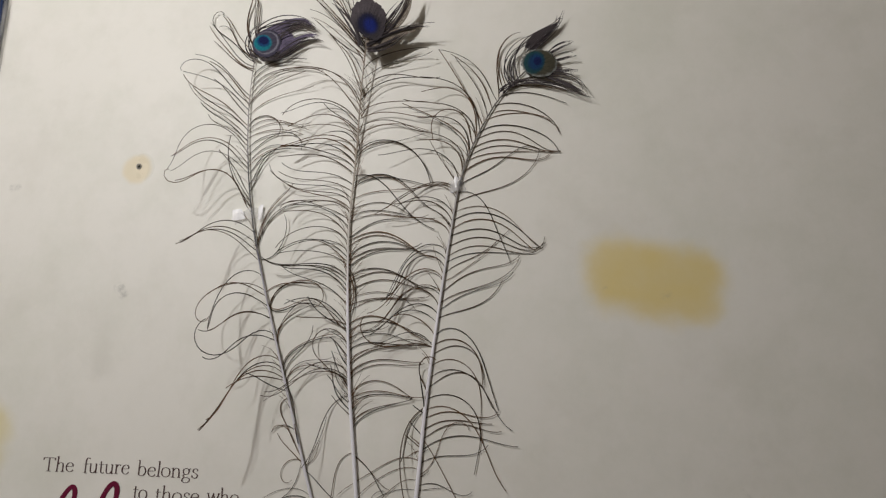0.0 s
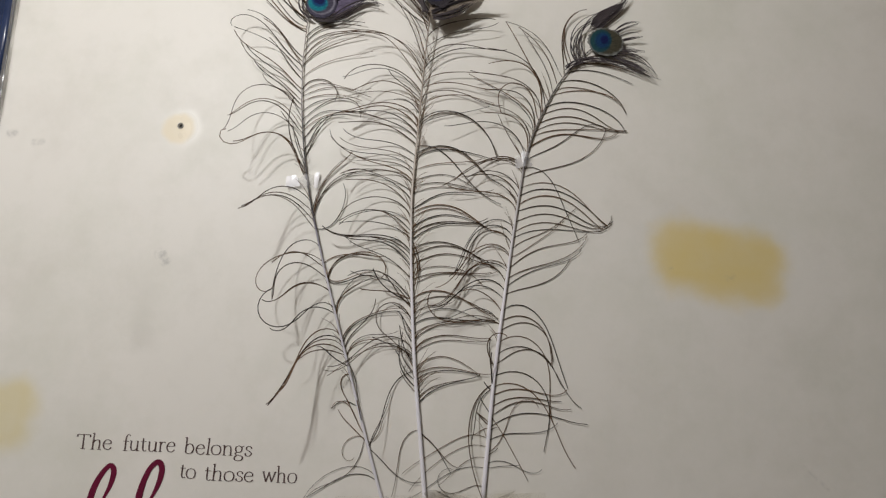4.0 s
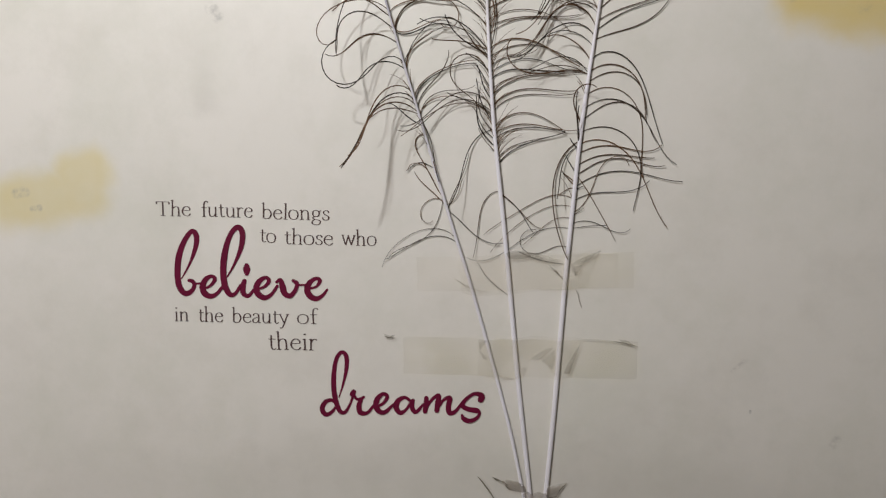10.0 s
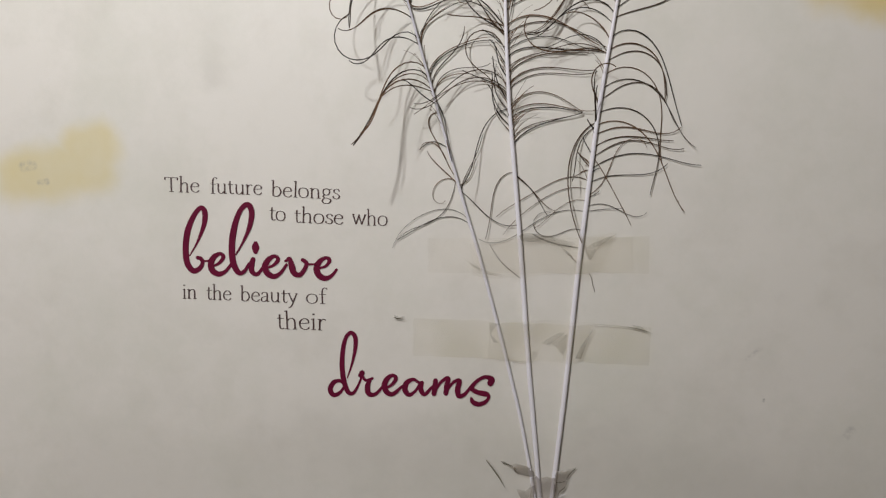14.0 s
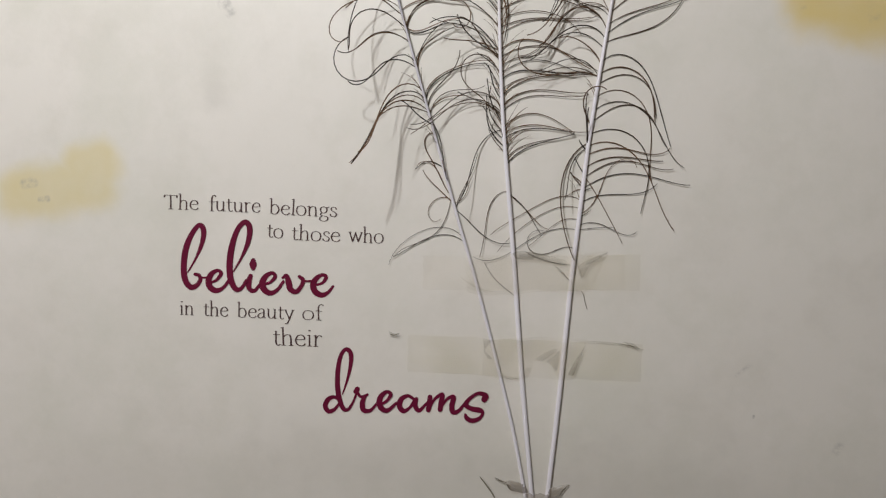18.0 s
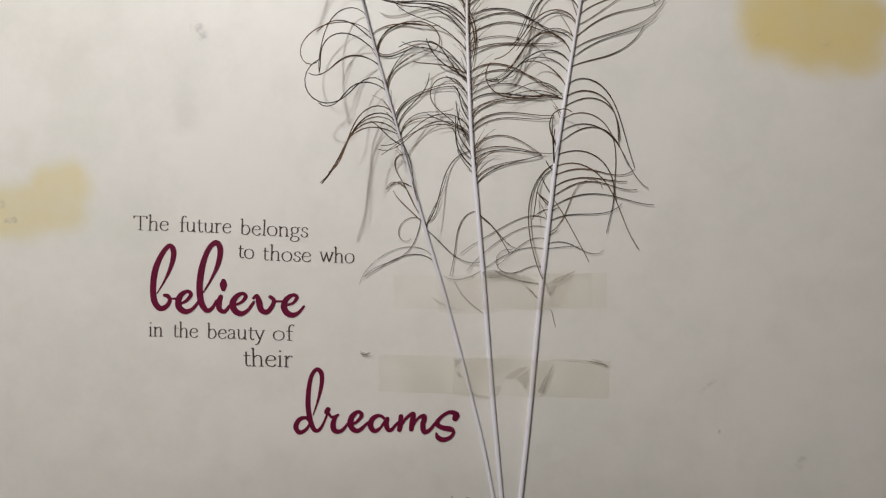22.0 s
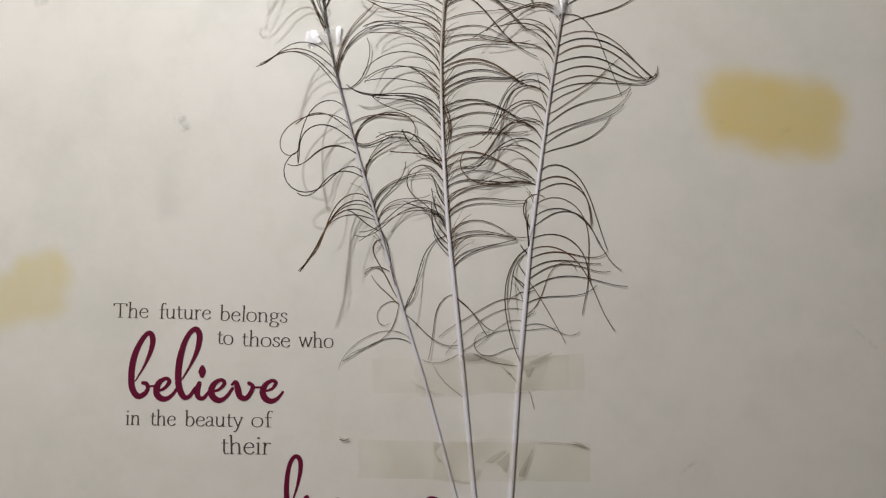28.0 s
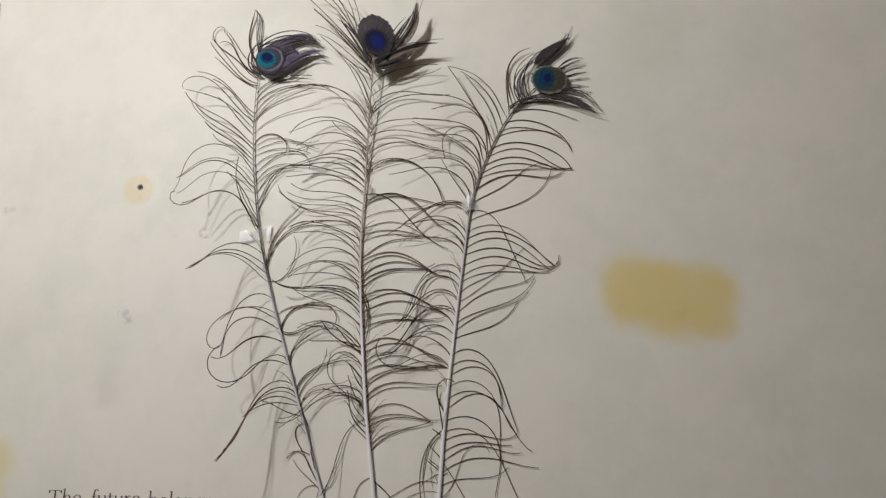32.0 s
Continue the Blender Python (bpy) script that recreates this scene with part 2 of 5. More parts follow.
WHITE, BROWN, DARK = (0.86, 0.84, 0.90), (0.22, 0.17, 0.13), (0.05, 0.042, 0.045)
SHAFT_MATS = [shaft_material("shaft_slate", [(1.46, WHITE), (1.80, (0.72, 0.70, 0.75)), (1.95, (0.55, 0.53, 0.58)), (2.01, (0.16, 0.15, 0.19)), (2.03, DARK), (2.12, DARK), (2.17, (0.20, 0.18, 0.18)), (2.27, (0.30, 0.26, 0.24))]),
              shaft_material("shaft_pale", [(1.46, WHITE), (1.95, WHITE), (2.03, (0.60, 0.56, 0.52)), (2.1, (0.44, 0.38, 0.32)), (2.26, BROWN)]),
              shaft_material("shaft_ivory", [(1.46, WHITE), (1.93, WHITE), (2.05, (0.5, 0.48, 0.49)), (2.11, (0.18, 0.16, 0.155)), (2.24, (0.11, 0.095, 0.09))])]


# ---- mesh helpers ----
def part(name, bm, mat, parent, label="", smooth=False):
    """One mesh object under a thing or a part."""
    me = bpy.data.meshes.new(name)
    bm.normal_update()
    bm.to_mesh(me)
    bm.free()
    if smooth:
        me.polygons.foreach_set("use_smooth", [True] * len(me.polygons))
    me.materials.append(mat)
    ob = new(name, me)
    ob.parent = parent
    return tagged(ob, label)


def box(bm, x0, x1, y0, y1, z0, z1, bevel=0.0, m=None):
    got = bmesh.ops.create_cube(bm, size=1.0, matrix=(m or Matrix()) @ Matrix.Translation(((x0 + x1) / 2, (y0 + y1) / 2, (z0 + z1) / 2)) @ Matrix.Diagonal((x1 - x0, y1 - y0, z1 - z0, 1)))
    if bevel:
        edges = list({e for v in got["verts"] for e in v.link_edges})
        bmesh.ops.bevel(bm, geom=edges, offset=bevel, segments=2, affect="EDGES", profile=0.6)
    return bm


def slab(name, x0, x1, y0, y1, z0, z1, mat, label, category):
    ob = part(name, box(bmesh.new(), x0, x1, y0, y1, z0, z1), mat, None)
    return tagged(ob, label, category, kind="structure")


def tube(bm, pts, radii, sides=4, flat=1.0):
    """A tapered tube along points; flat squeezes it towards the wall."""
    rings = []
    for i, p in enumerate(pts):
        d = (pts[min(i + 1, len(pts) - 1)] - pts[max(i - 1, 0)])
        d = d.normalized() if d.length > 1e-9 else Vector((0, 0, 1))
        side = d.cross(Vector((0, 1, 0)))
        side = side.normalized() if side.length > 1e-6 else Vector((1, 0, 0))
        up = side.cross(d) * flat
        rings.append([bm.verts.new(p + (side * math.cos(a) + up * math.sin(a)) * radii[i]) for a in (2 * math.pi * k / sides for k in range(sides))])
    for a, b in zip(rings, rings[1:]):
        for k in range(sides):
            bm.faces.new((a[k], a[(k + 1) % sides], b[(k + 1) % sides], b[k]))
    bm.faces.new(rings[0][::-1])
    bm.faces.new(rings[-1])
    return bm


def between(rows, z):
    """x on a shaft at height z."""
    rows = sorted(rows, key=lambda r: r[1])
    return float(np.interp(z, [r[1] for r in rows], [r[0] for r in rows]))


def smoothstep(a, b, v):
    v = min(1.0, max(0.0, (v - a) / (b - a)))
    return v * v * (3 - 2 * v)


# ---- the room ----
slab("wall_north", -1.9, 3.4, 0.0, 0.12, 0.0, 2.43, PAINT, "cream painted wall with yellow glue stains and scuffs", "wall")
# unseen walls that close the room and hold down its bounce light
slab("wall_east", 3.4, 3.52, -2.46, 0.12, 0.0, 3.3, PLAIN, "unseen plain wall, darkened to cut bounce light", "wall")
slab("wall_west", -2.02, -1.9, -2.46, 0.12, 0.0, 3.3, PLAIN, "unseen plain wall, darkened to cut bounce light", "wall")
south = bmesh.new()
for x0, x1, z0, z1 in ((-1.9, -1.85, 0, 3.3), (-0.75, 3.4, 0, 3.3), (-1.85, -0.75, 0, 2.15), (-1.85, -0.75, 3.25, 3.3)):
    box(south, x0, x1, -2.46, -2.34, z0, z1)
tagged(part("wall_south", south, PLAIN, None), "unseen plain wall with an opening, darkened to cut bounce light", "wall", kind="structure")
slab("floor", -2.02, 3.52, -2.46, 0.12, -0.1, 0.0, FLOOR, "unseen warm brown floor, toned for bounce light", "floor")
TILT_BAND = pose(0.2, 0, 2.4, 0, 0.27, 0)
band = part("wall_north_upper", box(bmesh.new(), -2.1, 3.2, -0.0015, 0.11, 0.0, 0.93, 0.001, TILT_BAND), BAND, None)
tagged(band, "dull beige painted band above the cream wall", "wall", kind="structure")
slab("ceiling", -2.02, 3.52, -2.46, 0.12, 3.3, 3.4, PLAIN, "unseen plain ceiling, darkened to cut bounce light", "ceiling")
# thin strip on the joint that draws its shadow line
trim = part("trim", box(bmesh.new(), -2.1, 3.2, -0.0028, 0.02, -0.001, 0.0035, 0.001, TILT_BAND), JOINT_SHADE, None)
tagged(trim, "thin joint between beige band and cream wall, its shadow line painted dark", "trim", kind="structure")
# unseen window, added to give the fill light an opening
window = tagged(new("added_window_1"), "unseen white framed window, added around the fill light", "window", kind="structure")
win_mat = material("window_paint", (0.75, 0.74, 0.72), 0.4, spread=0.05, scale=30)
for x0, x1, z0, z1 in ((-1.85, -1.80, 2.15, 3.25), (-0.80, -0.75, 2.15, 3.25), (-1.80, -0.80, 2.15, 2.20), (-1.80, -0.80, 3.20, 3.25), (-1.32, -1.28, 2.20, 3.20)):
    part("window_frame", box(bmesh.new(), x0, x1, -2.44, -2.39, z0, z1, 0.004), win_mat, window)

# hanging lamp
lamp = tagged(new("ceiling_bulb"), "bare bulb holder hanging on a short cord", "ceiling lamp")
lamp.location = (LAMP[0], LAMP[1], 3.3)
holder = bmesh.new()
bmesh.ops.create_cone(holder, cap_ends=True, segments=24, radius1=0.022, radius2=0.014, depth=0.04, matrix=pose(0, 0, LAMP[2] - 3.22))
part("holder", holder, win_mat, lamp)
part("cord", tube(bmesh.new(), [Vector((0, 0, (LAMP[2] - 3.2) * k / 4)) for k in range(5)], [0.003] * 5, 6), win_mat, lamp)


# ---- barbs ----
# barbs: height on the shaft, launch angle, three curl terms (degrees), length, lift off the wall
F1_LEFT_A = [
    (2.285, 89, 68, -240, 222, 0.073, 0.005),
    (2.285, 91, 101, -336, 276, 0.0737, 0.005),
    (2.285, 99, 29, -76, 27, 0.0627, 0.005),
    (2.284, 138, -62, -129, 144, 0.0796, 0.005),
    (2.284, 96, 112, -354, 259, 0.0755, 0.005),
    (2.28, 129, -9, -196, 159, 0.0836, 0.005),
    (2.274, 133, 48, -177, 128, 0.0688, 0.005),
    (2.267, 138, 76, -354, 285, 0.0781, 0.005),
    (2.265, 164, -335, 1142, -1088, 0.1173, 0.005),
    (2.263, 118, 260, -859, 706, 0.0772, 0.005),
    (2.259, 173, -196, 287, -132, 0.0893, 0.005),
    (2.256, 179, -227, 386, -220, 0.0894, 0.005),
    (2.252, 158, -17, -70, 76, 0.0701, 0.005),
]
F1_LEFT_B = [
    (2.218, 150, -100, 136, 11, 0.0814, 0.03),
    (2.213, 152, -114, 144, -8, 0.0602, 0.03),
    (2.207, 146, -28, -158, 360, 0.1217, 0.03),
    (2.198, 145, -109, 342, -201, 0.0922, 0.03),
    (2.188, 130, 70, -235, 194, 0.0544, 0.03),
    (2.177, 150, -154, 520, -403, 0.0996, 0.03),
    (2.17, 135, -2, 154, -160, 0.0813, 0.03),
    (2.162, 139, -16, 172, -189, 0.0964, 0.03),
    (2.157, 150, -133, 422, -316, 0.0664, 0.03),
    (2.151, 165, -332, 974, -708, 0.0539, 0.03),
    (2.139, 123, -29, 725, -573, 0.1353, 0.06),
    (2.125, 128, -46, 556, -408, 0.0954, 0.06),
    (2.121, 150, -248, 974, -661, 0.0914, 0.06),
]
F1_LEFT_C = [
    (2.114, 143, -117, 746, -556, 0.0923, 0.06),
    (2.085, 125, -189, 471, -279, 0.0437, 0.06),
    (2.078, 108, 45, -136, 67, 0.0363, 0.06),
    (2.071, 152, -537, 2193, -1836, 0.1298, 0.06),
    (2.071, 121, 21, -149, 68, 0.0741, 0.06),
    (2.064, 139, -373, 1259, -831, 0.1024, 0.06),
    (2.039, 133, 148, 205, -271, 0.0778, 0.073),
    (2.027, 150, -65, 573, -444, 0.0794, 0.073),
    (2.016, 147, -124, 618, -420, 0.0773, 0.073),
    (2.005, 142, -109, 339, -130, 0.0642, 0.073),
    (1.986, 125, 534, -692, 320, 0.1, 0.06),
    (1.969, 139, 316, -531, 506, 0.1167, 0.06),
    (1.963, 162, -174, 654, -405, 0.0551, 0.06),
]
F1_LEFT_D = [
    (1.951, 153, -117, 789, -559, 0.0866, 0.06),
    (1.937, 156, 18, 397, -369, 0.0614, 0.06),
    (1.936, 151, 9, 570, -583, 0.0729, 0.06),
    (1.915, 101, 974, -2032, 979, 0.1241, 0.073),
    (1.911, 151, 61, 528, -607, 0.0708, 0.073),
    (1.886, 112, 638, -868, 356, 0.1151, 0.073),
    (1.879, 116, 561, -733, 300, 0.1082, 0.073),
    (1.873, 114, 472, -460, 103, 0.1092, 0.073),
    (1.868, 135, 163, 278, -362, 0.0932, 0.073),
    (1.867, 172, -56, 293, -167, 0.0449, 0.073),
    (1.855, 149, 73, -341, 301, 0.028, 0.073),
    (1.846, -210, 698, -1020, 477, 0.061, 0.002),
    (1.813, 173, -212, 680, -422, 0.0332, 0.002),
]
F1_LEFT_E = [
    (1.783, -103, 93, -561, 457, 0.093, 0.0015),
    (1.783, 137, -84, 5, 224, 0.0607, 0.0015),
    (1.776, 141, -20, 83, -87, 0.0473, 0.0015),
    (1.775, 104, 456, -625, 491, 0.0591, 0.0015),
    (1.739, 119, 316, -382, 208, 0.102, 0.0015),
    (1.736, 136, 211, -145, 6, 0.084, 0.0015),
]
F1_RIGHT_A = [
    (2.245, 66, -173, 162, -66, 0.0789, 0.006),
    (2.236, 71, -143, 76, -11, 0.0765, 0.006),
    (2.227, 74, -239, 295, -155, 0.106, 0.006),
    (2.218, 66, -86, -32, 46, 0.0954, 0.006),
    (2.209, 62, -31, -79, 49, 0.0852, 0.006),
    (2.207, 64, -118, 105, -34, 0.0854, 0.006),
    (2.192, 52, -74, -3, 43, 0.0922, 0.006),
    (2.177, 75, -238, 149, -103, 0.0693, 0.006),
    (2.17, 69, -238, 110, 89, 0.0903, 0.006),
    (2.168, 31, 6, -236, 185, 0.0885, 0.006),
    (2.161, 38, -100, 71, -34, 0.0755, 0.006),
    (2.148, 55, -91, -57, 115, 0.0723, 0.006),
    (2.139, 46, 15, -144, -19, 0.0939, 0.006),
]
F1_RIGHT_B = [
    (2.129, 57, -2, -380, 353, 0.0826, 0.006),
    (2.124, 61, -143, 85, -24, 0.1029, 0.006),
    (2.115, 48, 144, -503, 316, 0.0661, 0.006),
    (2.101, 56, 113, -276, 120, 0.066, 0.006),
    (2.092, 69, 13, -27, -18, 0.0587, 0.006),
    (2.028, 87, -40, -28, 17, 0.0793, 0.006),
    (2.024, 83, 35, -270, 213, 0.0889, 0.006),
    (2.024, 84, -84, -8, 4, 0.0942, 0.006),
    (2.021, 78, 49, -387, 270, 0.1035, 0.006),
    (2.008, -21, 360, -509, 294, 0.0718, 0.006),
    (1.968, 47, -129, 55, 37, 0.0741, 0.006),
    (1.953, -55, 397, -593, 249, 0.0635, 0.006),
    (1.95, 96, -356, 614, -599, 0.1206, 0.006),
]
F1_RIGHT_C = [
    (1.95, -51, 326, -406, 122, 0.0538, 0.006),
    (1.947, 93, -64, -179, 141, 0.0661, 0.006),
    (1.912, 115, -346, 540, -309, 0.0682, 0.006),
    (1.908, 107, -200, 318, -262, 0.0793, 0.006),
    (1.904, 108, -78, -95, 98, 0.058, 0.006),
    (1.883, 87, -246, 350, -198, 0.0827, 0.006),
    (1.878, 97, -252, 314, -163, 0.0804, 0.006),
    (1.871, 98, -215, 251, -39, 0.0689, 0.006),
    (1.866, 77, -117, -5, 44, 0.0478, 0.006),
    (1.863, 91, -111, -205, 264, 0.0721, 0.006),
    (1.862, -57, 12, -112, 83, 0.0468, 0.006),
    (1.86, -83, 107, -212, 121, 0.0648, 0.006),
    (1.858, -83, 74, -92, 27, 0.0523, 0.006),
]
F1_RIGHT_D = [
    (1.776, 13, 142, -47, -32, 0.0341, 0.003),
    (1.77, -28, -89, 147, -9, 0.0703, 0.003),
    (1.767, 99, -176, 287, -130, 0.0661, 0.003),
]
F2_LEFT_A = [
    (2.279, 106, 105, -354, 290, 0.0989, 0.012),
    (2.278, 119, -47, 118, -55, 0.0937, 0.012),
    (2.277, 117, 80, -370, 342, 0.108, 0.012),
    (2.275, 126, -22, -29, 110, 0.1385, 0.012),
    (2.275, 113, 100, -333, 297, 0.121, 0.012),
    (2.274, 124, -31, 86, -26, 0.1241, 0.012),
    (2.273, 127, 38, -69, 48, 0.1279, 0.012),
    (2.272, 134, -18, 69, -46, 0.108, 0.012),
    (2.27, 139, -18, 3, 21, 0.1065, 0.012),
    (2.268, 131, -17, 65, -38, 0.0966, 0.012),
    (2.267, 133, 1, -4, 44, 0.0941, 0.012),
    (2.264, 140, 19, -91, 109, 0.0855, 0.012),
    (2.261, 146, 42, -150, 110, 0.0804, 0.012),
]
F2_LEFT_B = [
    (2.253, 115, -46, 135, -11, 0.022, 0.025),
    (2.241, 121, -65, 254, -156, 0.0536, 0.025),
    (2.225, 110, 9, -35, 68, 0.0491, 0.025),
    (2.218, 118, -47, 123, -57, 0.0776, 0.025),
    (2.202, 105, 91, 85, -76, 0.1171, 0.025),
    (2.197, 109, 39, 172, -111, 0.1243, 0.025),
    (2.19, 121, 53, -136, 168, 0.0902, 0.025),
    (2.18, 123, 95, 10, 30, 0.1123, 0.025),
    (2.177, 139, -100, 557, -392, 0.1062, 0.025),
    (2.172, 140, -12, 190, -195, 0.0468, 0.025),
    (2.168, 138, -41, 402, -279, 0.0951, 0.025),
    (2.164, 141, 90, 34, -54, 0.0959, 0.025),
    (2.155, 140, -121, 477, -268, 0.036, 0.025),
]
F2_LEFT_C = [
    (2.146, 127, 98, 143, -166, 0.099, 0.025),
    (2.139, 140, -46, 452, -358, 0.0973, 0.025),
    (2.131, 139, -32, 369, -293, 0.0951, 0.025),
    (2.122, 120, 228, -381, 242, 0.0956, 0.025),
    (2.117, 146, -34, 278, -196, 0.0967, 0.025),
    (2.103, 143, 47, 175, -228, 0.0882, 0.025),
    (2.094, 141, 100, 22, -116, 0.0901, 0.025),
    (2.085, 129, 181, -74, -137, 0.1118, 0.025),
    (2.078, 111, 381, -618, 262, 0.1068, 0.025),
    (2.072, 128, 161, -145, 13, 0.0779, 0.025),
    (2.065, 105, 343, -514, 290, 0.0906, 0.025),
    (2.058, 128, 242, -552, 447, 0.0896, 0.025),
    (2.05, 130, 89, -84, 92, 0.0834, 0.025),
]
F2_LEFT_D = [
    (2.038, 128, 7, 199, -139, 0.0859, 0.025),
    (2.029, 116, 194, -131, 76, 0.1014, 0.025),
    (2.019, 121, 235, -270, 156, 0.0914, 0.025),
    (2.012, 132, 47, 139, -88, 0.0919, 0.025),
    (2.008, 145, -18, -7, 83, 0.0455, 0.025),
    (2.003, 132, 144, -139, 69, 0.0849, 0.025),
    (1.988, 124, 188, -66, -105, 0.1064, 0.025),
    (1.984, 129, 120, 72, -177, 0.1026, 0.025),
    (1.978, 130, 41, 163, -155, 0.0839, 0.025),
    (1.971, 134, -56, 433, -354, 0.0866, 0.025),
    (1.958, 142, -52, 321, -277, 0.0855, 0.025),
    (1.934, 162, -24, 198, -162, 0.0564, 0.025),
    (1.933, 135, -43, 236, -105, 0.0834, 0.025),
]
F2_LEFT_E = [
    (1.928, 148, 60, -127, 28, 0.0573, 0.025),
    (1.927, 136, -106, 502, -376, 0.0793, 0.025),
    (1.923, 126, 132, -431, 365, 0.0572, 0.025),
    (1.913, 145, -21, 83, -43, 0.0275, 0.025),
    (1.906, 114, -21, 1014, -820, 0.1134, 0.025),
    (1.896, 131, -5, -55, 83, 0.0279, 0.025),
    (1.884, 121, 87, -319, 235, 0.035, 0.025),
    (1.876, 121, 177, 175, -298, 0.1084, 0.025),
    (1.872, 140, 69, 378, -428, 0.1086, 0.025),
    (1.869, 133, 98, -67, -6, 0.0495, 0.025),
    (1.866, 126, 189, -33, -64, 0.1066, 0.025),
    (1.861, 124, 45, -184, 117, 0.0457, 0.025),
    (1.855, -175, 260, -244, 36, 0.0952, 0.025),
]
F2_LEFT_F = [
    (1.852, 131, 89, -386, 254, 0.0489, 0.025),
    (1.845, 140, 71, -351, 278, 0.0386, 0.025),
    (1.837, 134, 84, -397, 282, 0.0563, 0.025),
    (1.831, 133, 23, -44, -4, 0.0297, 0.025),
    (1.793, -181, 360, -468, 189, 0.0796, 0.003),
    (1.683, 134, 103, -249, 134, 0.0508, 0.0015),
]
F2_RIGHT_A = [
    (2.248, 69, -238, 359, -202, 0.0883, 0.003),
    (2.236, 41, -2, -197, 196, 0.0927, 0.003),
    (2.218, 69, -166, -17, 130, 0.1071, 0.003),
    (2.209, 61, -107, -18, 63, 0.1056, 0.003),
    (2.192, 57, -250, 390, -218, 0.1041, 0.003),
    (2.186, 32, -88, -44, 119, 0.0963, 0.003),
    (2.175, 39, -118, -47, 132, 0.101, 0.003),
    (2.165, 42, -79, -29, 49, 0.0915, 0.003),
    (2.144, 59, -231, 147, -51, 0.1262, 0.003),
    (2.139, 49, -156, 212, -84, 0.088, 0.003),
    (2.136, 74, -254, 149, -43, 0.1276, 0.003),
    (2.115, 24, -328, 446, -161, 0.1264, 0.003),
    (2.106, 40, -100, -192, 230, 0.1167, 0.003),
]
F2_RIGHT_B = [
    (2.102, 50, -150, -50, 111, 0.1076, 0.003),
    (2.099, 52, -203, 225, -92, 0.1027, 0.003),
    (2.085, 34, -79, 32, 35, 0.0806, 0.003),
    (2.074, 15, 85, -413, 291, 0.0868, 0.003),
    (2.064, 31, -106, 17, 67, 0.1054, 0.003),
    (2.056, 34, -67, -94, 153, 0.098, 0.003),
    (2.038, 32, 83, -318, 207, 0.0773, 0.003),
    (2.034, 34, -42, -299, 313, 0.1174, 0.003),
    (2.027, 44, -70, -144, 148, 0.0943, 0.003),
    (2.016, 44, -52, -122, 106, 0.095, 0.003),
    (2.01, 35, 0, -255, 262, 0.0916, 0.003),
    (2.003, 36, 37, -272, 215, 0.0831, 0.003),
    (2.003, -54, -46, -61, 64, 0.0668, 0.003),
]
F2_RIGHT_C = [
    (1.996, -57, -30, -59, 45, 0.0491, 0.003),
    (1.991, 37, -100, -87, 130, 0.1111, 0.003),
    (1.984, 28, 44, -446, 391, 0.111, 0.003),
    (1.974, 27, 50, -340, 262, 0.0928, 0.003),
    (1.963, 36, -91, 24, -20, 0.0914, 0.003),
    (1.956, 32, -78, 20, 39, 0.0919, 0.003),
    (1.949, 41, -52, -145, 190, 0.1004, 0.003),
    (1.934, 50, -186, 79, 36, 0.1007, 0.003),
    (1.927, 38, -80, -82, 100, 0.1053, 0.003),
    (1.918, 40, -15, -213, 243, 0.0514, 0.003),
    (1.912, 34, 11, -353, 327, 0.097, 0.003),
    (1.904, 56, -216, 231, -65, 0.0767, 0.003),
    (1.895, 46, -109, 83, -15, 0.0784, 0.003),
]
F2_RIGHT_D = [
    (1.889, 50, -83, 6, 28, 0.0838, 0.003),
    (1.877, 62, -164, 69, 44, 0.0909, 0.003),
    (1.872, 59, -151, 43, 72, 0.092, 0.003),
    (1.857, 56, -109, -92, 118, 0.0813, 0.003),
    (1.851, 40, -110, -12, 98, 0.0879, 0.003),
    (1.845, 53, -182, 218, -102, 0.0739, 0.003),
    (1.826, 56, -129, 99, -1, 0.0746, 0.003),
    (1.819, 66, -147, 137, -36, 0.0775, 0.003),
    (1.791, -33, -3, -110, 97, 0.0536, 0.002),
    (1.79, -35, 29, -191, 189, 0.0545, 0.002),
]
F3_LEFT_A = [
    (2.231, 109, 27, -82, -16, 0.0685, 0.008),
    (2.227, 112, -10, -56, -16, 0.0788, 0.008),
    (2.219, 92, 53, -106, -39, 0.0977, 0.008),
    (2.216, 123, -84, 314, -174, 0.0993, 0.02),
    (2.205, 108, 2, 105, -55, 0.0842, 0.02),
    (2.194, 101, 39, 34, -42, 0.0818, 0.02),
    (2.183, 112, 51, -83, 51, 0.1067, 0.02),
    (2.176, 102, -33, 314, -197, 0.1106, 0.02),
    (2.169, 105, -146, 625, -379, 0.1094, 0.02),
    (2.162, 84, 155, 83, -150, 0.1141, 0.02),
    (2.158, 121, -274, 1144, -710, 0.1148, 0.02),
    (2.149, 105, -93, 594, -422, 0.089, 0.02),
    (2.143, 76, 296, -345, 137, 0.109, 0.02),
]
